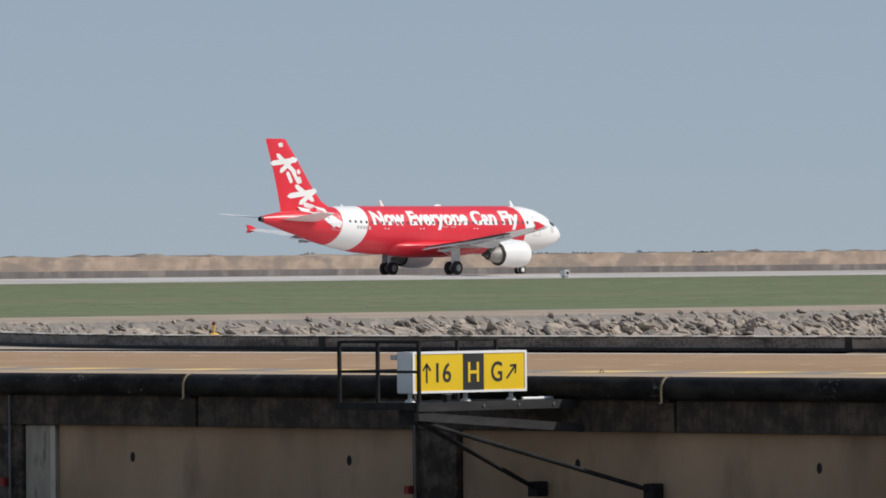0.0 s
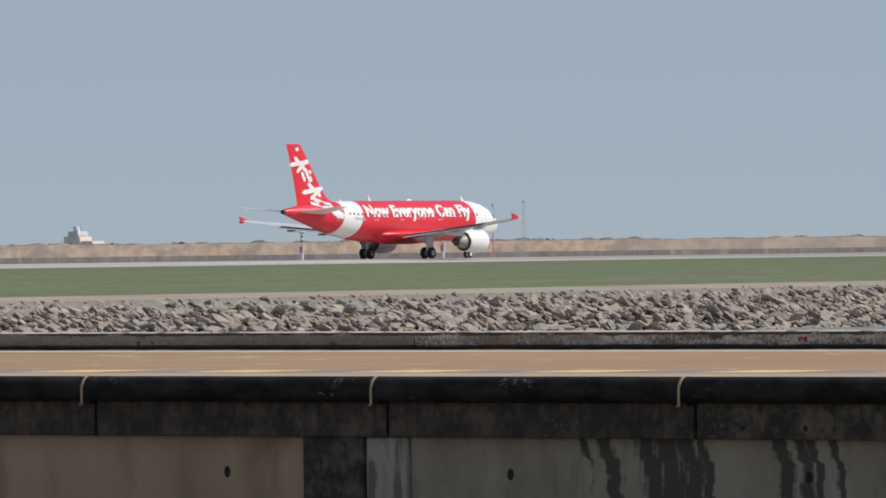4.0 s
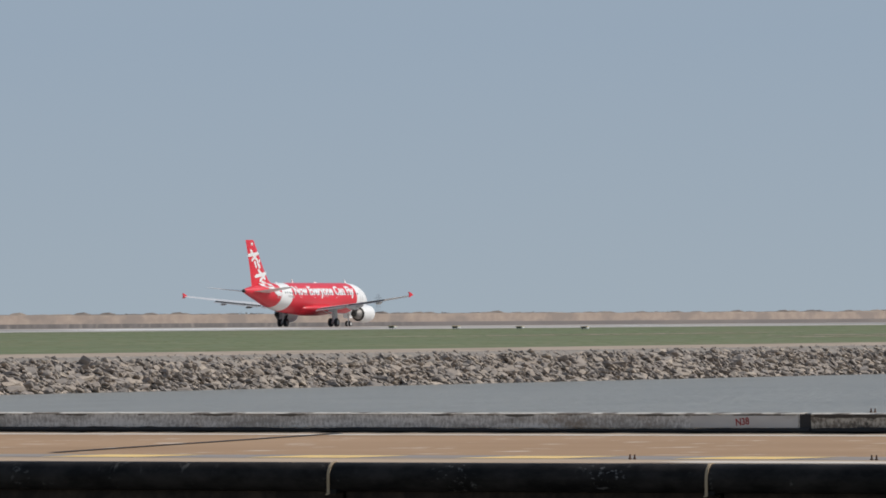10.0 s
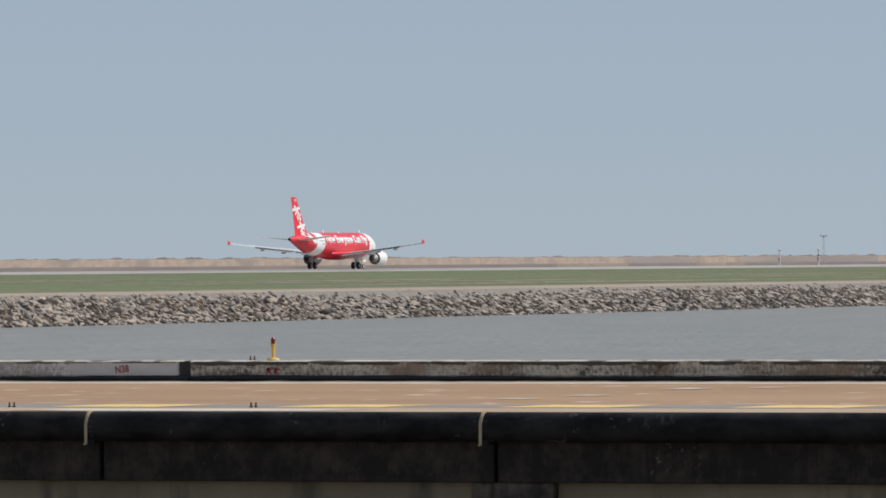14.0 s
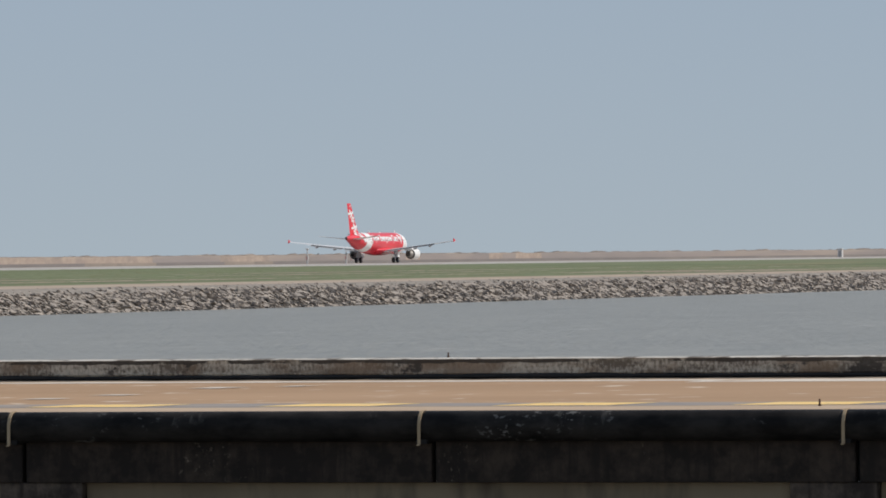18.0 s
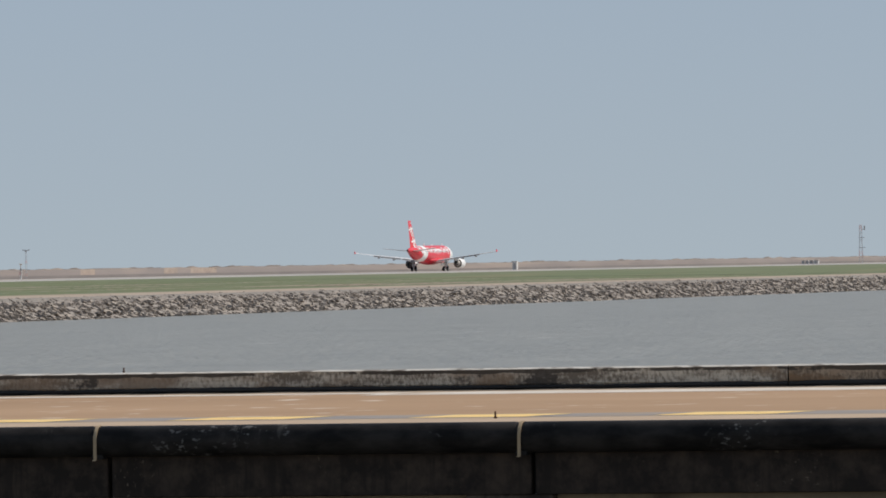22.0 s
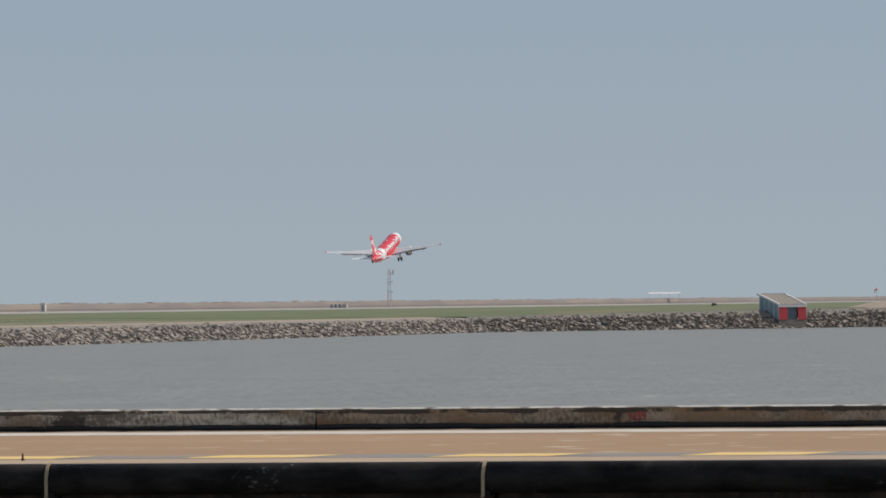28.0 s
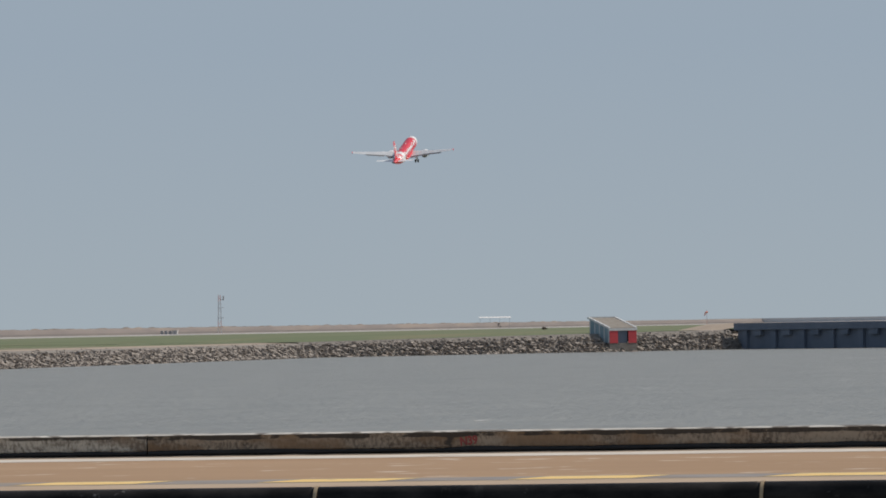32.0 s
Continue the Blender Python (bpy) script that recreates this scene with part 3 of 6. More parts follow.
def glyphs(text, size, bold=0.0):
    """Flat outline mesh of a line of text, as a bmesh in x and y."""
    cu = bpy.data.curves.new("line_of_text", "FONT")
    cu.body, cu.size, cu.offset, cu.resolution_u = text, size, bold, 3
    ob = new("line_of_text", cu)
    bpy.context.view_layer.update()
    me = bpy.data.meshes.new_from_object(ob.evaluated_get(bpy.context.evaluated_depsgraph_get()))
    bm = bmesh.new()
    bm.from_mesh(me)
    bpy.data.objects.remove(ob)
    bpy.data.curves.remove(cu)
    bpy.data.meshes.remove(me)
    bmesh.ops.remove_doubles(bm, verts=bm.verts, dist=0.0005)
    return bm


def fit_glyphs(bm, width, height=None):
    xs, ys = [v.co.x for v in bm.verts], [v.co.y for v in bm.verts]
    sx = width / (max(xs) - min(xs))
    sy = height / (max(ys) - min(ys)) if height else sx
    for v in bm.verts:
        v.co.x, v.co.y = (v.co.x - min(xs)) * sx, (v.co.y - min(ys)) * sy
    return bm


def islands(bm):
    """Split a flat mesh into its separate pieces, from the first to the last along x."""
    seen, out = set(), []
    for f in bm.faces:
        if f in seen:
            continue
        todo, got = [f], []
        seen.add(f)
        while todo:
            g = todo.pop()
            got.append(g)
            for e in g.edges:
                for h in e.link_faces:
                    if h not in seen:
                        seen.add(h)
                        todo.append(h)
        nb = bmesh.new()
        made = {}
        for g in got:
            for v in g.verts:
                if v not in made:
                    made[v] = nb.verts.new(v.co)
            nb.faces.new([made[v] for v in g.verts])
        out.append(nb)
    bm.free()
    return out


# ---- large structure ----
LEAN = -0.0162                      # the runway's slant: x shifts by LEAN for each metre of y
Y0, Y1 = -200.0, 4300.0
WATER_Z = -3.66


def strip(x0, z0, x1, z1, y0=Y0, y1=Y1, step=60.0):
    """A sheet along the runway between two offsets."""
    bm = bmesh.new()
    n = max(1, int((y1 - y0) / step))
    rows = []
    for i in range(n + 1):
        y = y0 + (y1 - y0) * i / n
        rows.append((bm.verts.new((x0 + LEAN * y, y, z0)), bm.verts.new((x1 + LEAN * y, y, z1))))
    for (a, b), (c, d) in zip(rows, rows[1:]):
        bm.faces.new((a, b, d, c))
    return bm


bm = bmesh.new()
bmesh.ops.create_grid(bm, x_segments=8, y_segments=8, size=4900)
for v in bm.verts:
    v.co.z = WATER_Z
struct("water", bm, M["water"], "murky grey-green sea water with small ripples", "water")
water = bpy.data.objects["water"]
rf = random.Random(8)
for _ in range(90):
    y = 150 + 1050 * rf.random() ** 1.4
    x = -y * rf.uniform(0.13, 0.50)
    if x < -246 + LEAN * y:
        continue
    bm = bmesh.new()
    w, h = rf.uniform(0.12, 0.34) * (0.5 + y / 600), rf.uniform(1.0, 3.2) * (0.5 + y / 600)
    bm.faces.new([bm.verts.new((x + w * math.cos(a) * rf.uniform(0.6, 1.1), y + h * math.sin(a) * rf.uniform(0.6, 1.1), WATER_Z + 0.012)) for a in [2 * math.pi * i / 9 for i in range(9)]])
    part("foam_fleck", bm, M["foam"], water, "small white fleck of foam")
struct("ground", boxed((-60, -150, -4.5), (160, 22, 0.0)), M["apron"], "pale concrete apron edge above the water", "ground")

SHORE_END = 1300.0
struct("grass", strip(-440.4, -0.28, -263.0, -1.08, y1=SHORE_END), M["grass"], "mown green grass beside the runway", "grass")
bm = bmesh.new()
C0, C1 = Vector((-256.3 + LEAN * SHORE_END, SHORE_END, -1.1)), Vector((-218.5, 1387, -0.28))
ring = [(-440.4 + LEAN * SHORE_END, SHORE_END, -0.28), (C0.x - 3, SHORE_END, -1.06), (C0.x, SHORE_END + 2, -1.05), (C1.x - 3, C1.y + 3, -0.2), (C1.x, 1460, -0.1), (-218, Y1, -0.2), (-440.4 + LEAN * Y1, Y1, -0.28)]
bm.faces.new([bm.verts.new(p) for p in ring])
bmesh.ops.triangulate(bm, faces=bm.faces)
struct("grass_far_end", bm, M["grass"], "mown green grass beyond the turn of the shore", "grass")
MID, CROWN = -470.4, 0.0           # the runway's centre line and the height of its crown


def camber(x):
    return CROWN - 0.0094 * abs(x - MID)


def cambered(x0, x1, up, y0=Y0, y1=Y1, step=60.0):
    """A sheet along the runway that follows its camber."""
    n = max(1, int((y1 - y0) / step))
    xs = sorted({x0, x1, MID}) if x0 < MID < x1 else [x0, x1]
    return loft(bmesh.new(), [[(x + LEAN * y, y, camber(x) + up) for x in xs] for y in [y0 + (y1 - y0) * i / n for i in range(n + 1)]], close=False)


struct("runway", cambered(-500.4, -440.4, 0.0), M["asphalt"], "grey asphalt runway", "runway")
# shoulder and end are paler than the runway for its painted shine
struct("runway_shoulder", cambered(-446.5, -440.0, 0.012), M["shoulder"], "concrete runway shoulder, paled by painted sky reflection", "runway")
struct("runway_end", cambered(-500.0, -446.5, 0.008, 330.0, 645.0, 30.0), M["runway_end"], "pinkish asphalt runway end, paled by painted sky reflection", "runway")
bar_bm = bmesh.new()
bar_bm.faces.new([bar_bm.verts.new(p) for p in ((-0.5, -0.5, 0), (0.5, -0.5, 0), (0.5, 0.5, 0), (-0.5, 0.5, 0))])
paint_me = mesh_of(bar_bm, "runway_marking", M["runway_paint"])
runway = bpy.data.objects["runway"]
marks = [(-470.4 + s_ * (3.0 + 3.6 * k), 470.0, 1.8, 60.0) for s_ in (-1, 1) for k in range(6)]
marks += [(-470.4 + s_ * (11 + 3.4 * k), 622.0, 1.9, 34.0) for s_ in (-1, 1) for k in range(3)]
marks += [(-470.4 + s_ * 14.0, 901.0, 10.0, 60.0) for s_ in (-1, 1)]
marks += [(-470.4 + s_ * (11 + 3.4 * k), y, 1.9, 24.0) for y in (752.0, 1052.0) for s_ in (-1, 1) for k in range(2)]
for x, y, w, h in marks:
    piece("runway_marking", paint_me, runway, (x + LEAN * y, y, camber(x) + 0.018), (0, math.copysign(0.0094, x - MID), -LEAN), (w, h, 1))
for s_ in (-1, 1):
    part("edge_line", cambered(MID + s_ * 20.6 - 0.45, MID + s_ * 20.6 + 0.45, 0.014, 440.0, 3400.0), M["runway_paint"], runway, "white runway edge line")
struct("grass_far", strip(-586.0, -0.33, -500.4, -0.285), M["dirt"], "dry sandy strip under the seawall", "ground")
struct("dirt_track", strip(-263.0, -1.08, -256.2, -1.28, y1=SHORE_END), M["dirt"], "sandy track along the shore", "path")
struct("ground_core", strip(-256.2, -1.28, -250.6, -4.6, y1=SHORE_END), M["gravel"], "dark gravel core under the rocks", "ground")
struct("ground_back", strip(-600.0, -4.6, -592.0, 0.0), M["gravel"], "rubble slope behind the seawall", "ground")

# the shore turns towards the second bridge
bm = bmesh.new()
cd = (C1 - C0)
cn = Vector((cd.y, -cd.x, 0)).normalized()
top = [bm.verts.new(p) for p in (C0, C1, C1 + Vector((2, 30, 0)), C0 + Vector((-4, 6, 0.03)))]
bm.faces.new(top[:2] + [bm.verts.new(C1 - cn * 3.0 + Vector((0, 0, 0.03))), bm.verts.new(C0 - cn * 3.0 + Vector((0, 0, 0.03)))])
low = [bm.verts.new(p + cn * 5.6 + Vector((0, 0, -4.6 - p.z))) for p in (C0, C1)]
bm.faces.new((top[0], top[1], low[1], low[0]))
bmesh.ops.delete(bm, geom=[v for v in bm.verts if not v.link_faces], context="VERTS")
struct("ground_corner", bm, M["gravel"], "dark gravel bank round the corner of the shore", "ground")
bm = bmesh.new()
loft(bm, [[(-229.0, 1384, -0.55), (-224.5, 1385, -0.42), (-219.7, 1386.5, -0.25), (-216.9, 1388, 0.30)],
          [(-227.8, 1392, -0.42), (-223.6, 1394, 0.76), (-219.3, 1394, 0.88), (-216.5, 1394, 0.88)],
          [(-230.0, 1440, -0.40), (-224.0, 1440, 0.76), (-219.0, 1440, 0.90), (-212.0, 1440, 0.90)]], close=False)
struct("sand_ramp", bm, M["dirt"], "pale sandy ramp rising to the second bridge", "path")

# seawall, block by block
seawall = thing("seawall", "tan weathered concrete seawall behind the runway", "wall", kind="structure")
part("wall_core", strip(-588.62, -0.4, -588.62, 1.76, y0=200), M["seawall"], seawall)
part("wall_top", strip(-588.62, 1.76, -592.0, 1.76, y0=200), M["seawall"], seawall)
far_panel_me = mesh_of(boxed((-0.35, -5.998, 0), (0.35, 5.998, 1.62), 0.008), "wall_panel", M["seawall_far"])
panel_me = mesh_of(boxed((-0.35, -5.998, 0), (0.35, 5.998, 1.62), 0.008), "wall_panel", M["seawall"])
mid_panel_me = mesh_of(boxed((-0.35, -5.998, 0), (0.35, 5.998, 1.62), 0.008), "wall_panel", M["seawall_mid"])
foot_me, tan_foot_me, grey_foot_me = [mesh_of(boxed((-0.5, -5.998, 0), (0.5, 5.998, 0.70), 0.012), "footing_block", M[k]) for k in ("seawall_low", "seawall_low_tan", "seawall_low_grey")]


def tan_length(y):
    """Whether the wall is tan here, or grey with haze put into its colour."""
    return y < 1690 or 1736 < y < 1778 or 1885 < y < 1897 or 1958 < y < 1970 or y > 1982


rng = random.Random(5)
y = 330.0
while y < 2000:
    h = 1.0 + rng.uniform(-0.03, 0.03)
    piece("wall_panel", panel_me if y < 880 else mid_panel_me if tan_length(y) else far_panel_me, seawall, (-588.4 + LEAN * y, y, 0.16), (0, 0, -LEAN), (1, 1, h))
    y += 12.0
y = 330.0
while y < 2000:
    piece("footing_block", foot_me if y < 1250 else tan_foot_me if 1640 < y < 1780 and tan_length(y) else grey_foot_me, seawall, (-587.6 + LEAN * y, y, -0.34), (0, 0, -LEAN), (1, 1, 1))
    y += 12.0


part("far_wall", strip(-588.05, 0.16, -588.05, 1.78, y0=1994.0), M["seawall_far"], seawall, "far length of the seawall")
part("far_footing", strip(-587.1, -0.34, -587.1, 0.30, y0=1994.0), M["seawall_low_grey"], seawall, "far length of the footing")
# uneven earth crest on the wall
bm = bmesh.new()
rows = []
y, lump = 330.0, 0.05
while y < 3700:
    spike = 0.06 + 0.32 * rng.random() ** 2 if rng.random() < 0.24 else 0.0
    lump += rng.gauss(0, 0.03) - 0.25 * (lump - 0.07)
    bump = max(0.0, lump) + spike
    x = LEAN * y
    rows.append([(-588.55 + x, y, 1.74), (-588.9 + x, y, 1.79 + bump * 0.45), (-589.7 + x, y, 1.80 + bump), (-591.0 + x, y, 1.78 + bump * 0.8), (-592.2 + x, y, 1.70)])
    y += 1.1 if y < 1500 else 2.5
loft(bm, rows, close=False)
part("crest", bm, M["crest"], seawall, "uneven dark earth crest")

# far end wall shares the ship's grey with haze in its colour
bm = boxed((-690, Y1 - 12, -0.5), (-60, Y1 - 10, 1.9))
part("end_wall", bm, M["ship"], seawall, "far blue-grey end of the seawall")


def clumps(seed, spots, name, material, label, category):
    """Scrub: many small leafy tufts of crossed blades in one stuff object."""
    r = random.Random(seed)
    vs, fs = [], []
    for x, y, z, w, h in spots:
        for _ in range(26):
            px, py, pz = x + r.uniform(-0.5, 0.5), y + r.gauss(0, w * 0.4), z + abs(r.gauss(0, h * 0.4))
            s = r.uniform(0.10, 0.24) * max(h, 0.35) / 0.35
            a = r.uniform(0, math.pi)
            b = len(vs)
            for k in range(3):
                t = a + k * 2.1 + r.uniform(-.4, .4)
                vs.append((px + s * math.cos(t), py + 1.4 * s * math.sin(t), pz + r.uniform(-s, s)))
            fs.append((b, b + 1, b + 2))
    me = bpy.data.meshes.new(name)
    me.from_pydata(vs, [], fs)
    me.materials.append(material)
    return tagged(new(name, me), label, category, kind="stuff")


spots = []
for _ in range(190):
    y = rng.uniform(340, 2900) if rng.random() < 0.6 else rng.uniform(340, 1200)
    spots.append((-590.5 + LEAN * y, y, 1.74, rng.uniform(0.8, 3.5), rng.uniform(0.10, 0.30)))
clumps(3, spots, "scrub", M["scrub"], "dry dark scrub tufts along the seawall crest", "scrub")


clumps(9, [(-348.0, 1919.0, -0.30, 0.7, 0.75)], "shrub", M["scrub"], "single dark shrub in the mown grass", "shrub")

rd = random.Random(31)
for _ in range(22):
    y = rd.uniform(780, 1230)
    f = rd.uniform(0.45, 0.96)
    x, w, h = -440.4 + 177.4 * f + LEAN * y, rd.uniform(2.5, 8.0), rd.uniform(25, 80)
    zz = -0.28 - 0.80 * f + 0.012
    bm = bmesh.new()
    ring = [(x + w * math.cos(a) * rd.uniform(0.7, 1.1), y + h * math.sin(a) * rd.uniform(0.8, 1.1), zz) for a in [2 * math.pi * i / 14 for i in range(14)]]
    bm.faces.new([bm.verts.new(p) for p in ring])
    part("sand_patch", bm, M["dirt"], bpy.data.objects["grass"], "dry sandy patch in the grass")


# tussocks in the mown grass
def tussocks(seed, count):
    r = random.Random(seed)
    vs, fs = [], []
    for _ in range(count):
        y = 200 + 1080 * r.random() ** 1.5
        f = r.random()
        x, z = -438.0 + 173.0 * f + LEAN * y, -0.29 - 0.79 * f
        w, h = r.uniform(0.5, 2.2), r.uniform(0.015, 0.055)
        b = len(vs)
        a = r.uniform(0, math.pi)
        c, s_ = math.cos(a) * w, math.sin(a) * w
        vs += [(x - c, y - s_, z), (x + s_ * 0.6, y - c * 0.6, z), (x + c, y + s_, z), (x - s_ * 0.6, y + c * 0.6, z), (x + r.uniform(-.1, .1), y + r.uniform(-.1, .1), z + h)]
        fs += [(b, b + 1, b + 4), (b + 1, b + 2, b + 4), (b + 2, b + 3, b + 4), (b + 3, b, b + 4)]
    me = bpy.data.meshes.new("tussocks")
    me.from_pydata(vs, [], fs)
    me.materials.append(M["tussock"])
    return tagged(new("grass_tussocks", me), "low uneven green grass tussocks beside the runway", "grass", kind="stuff")


tussocks(21, 26000)


# ---- rock revetment ----
def rock_mesh(r, name="rock"):
    """One angular quarry slab."""
    bm = bmesh.new()
    bmesh.ops.create_cube(bm, size=1.0)
    for v in bm.verts:
        v.co = Vector((v.co.x * r.uniform(0.6, 1.15), v.co.y * r.uniform(0.6, 1.15), v.co.z * r.uniform(0.55, 1.1)))
    bmesh.ops.bevel(bm, geom=list(bm.edges), offset=0.14, segments=1, affect="EDGES", clamp_overlap=True)
    return mesh_of(bm, name, M["rock_one"])


def shore(s):
    """A place on the shore line (crest) and its outward way, by distance along it."""
    if s < SHORE_END:
        return Vector((-256.3 + LEAN * s, s, -1.22)), Vector((1, 0, 0))
    f = (s - SHORE_END) / cd.length
    return C0 + cd * f, cn


revetment = thing("rock_revetment", "bank of grey angular quarry rocks along the shore", "rocks")
HUT = Vector((-234.65, 1357.0, -2.55))     # near corner of the boat shed
rr = random.Random(11)
shapes = [rock_mesh(rr) for _ in range(12)]
stones = [([tuple(v.co) for v in m.vertices], [tuple(p.vertices) for p in m.polygons]) for m in shapes]
NEAR0, NEAR1 = 330.0, 356.0
vs, fs = [], []
near_count = [0, 0]
CUBE = [(-.5, -.5, -.5), (.5, -.5, -.5), (.5, .5, -.5), (-.5, .5, -.5), (-.5, -.5, .5), (.5, -.5, .5), (.5, .5, .5), (-.5, .5, .5)]
QUADS = [(0, 3, 2, 1), (4, 5, 6, 7), (0, 1, 5, 4), (1, 2, 6, 5), (2, 3, 7, 6), (3, 0, 4, 7)]
s = 215.0
while s < SHORE_END + 106:
    gap = 0.34 if s < 330 else 0.40 if s < 620 else 0.55
    s += gap
    o, w = shore(s)
    for row in (0, 0, 1, 1, 2, 2, 3, 3, 4, 5, 5, 6, 7, 8, 9, 10, 11):
        f = 0.02 + (row + rr.uniform(-0.3, 0.4)) / 11.4
        size = rr.choice((0.26, 0.34, 0.42, 0.5, 0.6, 0.78)) * rr.uniform(0.8, 1.15) * (0.62 if row == 0 else 0.8 if row == 1 else 1.0)
        c = o + w * (5.4 * f) + Vector((0, rr.uniform(-0.35, 0.35), (-3.66 - o.z) * 1.06 * f - 0.15 + rr.uniform(-0.05, 0.05)))
        hu, hv = (c.x - HUT.x + c.y - HUT.y) * 0.7071, (c.y - HUT.y - c.x + HUT.x) * 0.7071
        if -0.2 < hu < 6.0 and -0.3 < hv < 6.3:
            continue
        dims = Vector((size * rr.uniform(0.65, 1.05), size * rr.uniform(1.1, 2.1), size * rr.uniform(0.30, 0.50)))
        rot = Euler((rr.gauss(-0.12, 0.24), 0.46 + rr.gauss(0, 0.20), rr.gauss(0.3, 0.6)))
        # far stones lie flatter, imitating hazy low contrast by shape
        if s > 650:
            near_count = near_count if near_count[0] else [len(vs), len(fs)]
            dims = Vector((dims.x * 0.88, dims.y * 0.8, dims.z * 0.55))
            rot = Euler((rot.x * 0.4, 0.45 + (rot.y - 0.45) * 0.32, rot.z))
        if NEAR0 < s < NEAR1 and row % 2 == 0 and f < 0.85:
            piece("rock", rr.choice(shapes), revetment, c, rot, dims)
            continue
        q = rot.to_matrix()
        b = len(vs)
        base_vs, base_fs = rr.choice(stones) if s < 720 else (CUBE, QUADS)
        for p in base_vs:
            j = Vector((p[0] * dims.x * rr.uniform(0.8, 1.1), p[1] * dims.y * rr.uniform(0.8, 1.1), p[2] * dims.z * rr.uniform(0.8, 1.1)))
            vs.append(c + q @ j)
        over = max(v.z for v in vs[b:]) - o.z - 0.10
        if over > 0:
            for v in vs[b:]:
                v.z -= over
        fs.extend(tuple(b + i for i in qd) for qd in base_fs)
vs = [tuple(v) for v in vs]
nv, nf = near_count
for name, vv, ff, m in (("rubble", vs[:nv], fs[:nf], "rock"), ("far_rubble", vs[nv:], [tuple(i - nv for i in f) for f in fs[nf:]], "rock_far")):
    me = bpy.data.meshes.new(name)
    me.from_pydata(vv, [], ff)
    me.materials.append(M[m])
    rocks = new(name, me)
    rocks.parent = revetment
    tagged(rocks, kind="stuff")

# ---- taxiway bridge ----
XA, XB = -150.0, 30.0
DY0, DY1 = 104.55, 126.45


def deck_z(y):
    return -0.615 + (y - DY0) / (DY1 - DY0) * 0.07


def deck_quad(bm, x0, x1, y0, y1, up, skew=0.0):
    pts = [(x0, y0), (x1, y0), (x1 + skew, y1), (x0 + skew, y1)]
    bm.faces.new([bm.verts.new((x, y, deck_z(y) + up)) for x, y in pts])
    return bm


bm = bmesh.new()
n = 60
for i in range(n):
    xa, xb = XA + (XB - XA) * i / n, XA + (XB - XA) * (i + 1) / n
    prof = [(DY0, deck_z(DY0)), (DY1 + 0.5, deck_z(DY1 + 0.5)), (DY1 + 0.5, -1.5), (DY0, -1.5)]
    bm2 = prism(prof, xa, xb, axis=0)
    tmp = bpy.data.meshes.new("t")
    bm2.to_mesh(tmp)
    bm2.free()
    bm.from_mesh(tmp)
    bpy.data.meshes.remove(tmp)
bmesh.ops.remove_doubles(bm, verts=bm.verts, dist=0.001)
bmesh.ops.delete(bm, geom=[f for f in bm.faces if abs(f.normal.x) > 0.9 and XA + 1 < f.calc_center_median().x < XB - 1], context="FACES")
deck = struct("bridge_deck", bm, M["deck"], "tan screeded concrete taxiway bridge deck", "bridge")
part("edge_strip", deck_quad(bmesh.new(), XA, XB, 107.3, 109.7, 0.004), M["deck_edge"], deck, "grey asphalt strip under the markings")
part("margin_strip", deck_quad(bmesh.new(), XA, XB, 105.0, 107.3, 0.003), M["sand_edge"], deck)
part("far_white_line", deck_quad(bmesh.new(), XA, -36.0, 125.0, 126.0, 0.004), M["white_line"], deck, "worn white edge line")
part("far_white_line", deck_quad(bmesh.new(), -36.0, XB, 123.9, 126.1, 0.004), M["white_line"], deck, "broad worn white edge line")
bar_bm = bmesh.new()
bar_bm.faces.new([bar_bm.verts.new(p) for p in ((-0.85, 0, 0), (0.85, 0, 0), (1.15, 1.6, 0.0052), (-0.55, 1.6, 0.0052))])
gap_bm = bmesh.new()
gap_bm.faces.new([gap_bm.verts.new(p) for p in ((-0.85, 0, 0), (0.85, 0, 0), (1.15, 1.6, 0.0052), (-0.55, 1.6, 0.0052))])
gap_me = mesh_of(gap_bm, "grey_bar", M["slate_line"])
bar_me = mesh_of(bar_bm, "yellow_bar", M["yellow_line"])
x = -26.1 - 3.516 * 32
while x < 8:
    piece("yellow_bar", bar_me, deck, (x - 0.15, 107.7, deck_z(107.7) + 0.008))
    piece("grey_bar", gap_me, deck, (x - 0.15 + 1.758, 107.7, deck_z(107.7) + 0.006))
    x += 3.516
part("white_streak", deck_quad(bmesh.new(), -47.85, -43.1, 105.2, 106.4, 0.009, 0.6), M["white_line"], deck, "white paint streak")
for x0, x1, y0, y1, skew in ((-43.30, -42.75, 113.0, 113.6, 0.15), (-43.10, -42.55, 115.5, 116.1, 0.2), (-43.25, -42.70, 120.4, 121.3, 0.25), (-42.2, -41.8, 121.6, 122.2, 0.2)):
    part("white_streak", deck_quad(bmesh.new(), x0, x1, y0, y1, 0.009, skew), M["white_line"], deck, "scuffed white paint streak")
part("deck_joint", deck_quad(bmesh.new(), -60.16, -59.96, 110.5, 126.2, 0.012, -2.8), M["tar"], deck, "black sealed deck joint")

# far kerb, in lengths between joints
kerb = thing("bridge_kerb", "stained concrete kerb with flaking white paint along the bridge", "kerb", kind="structure")
cuts = [-150.0, -124.95, -109.5, -92.0, -73.0, -53.95, -29.5, -10.0, 4.0, 30.0]
def swing(x):
    """How far the kerb has left the deck's edge: a curve that runs out into a straight."""
    d = max(0.0, -125.0 - x)
    return 0.0205 * d * d if d < 16 else 5.25 + 0.62 * (d - 16)


def bent(bm):
    """Swings the far end of the kerb away from the deck's edge in a wide curve."""
    for v in bm.verts:
        v.co.y += swing(v.co.x)
    return bm


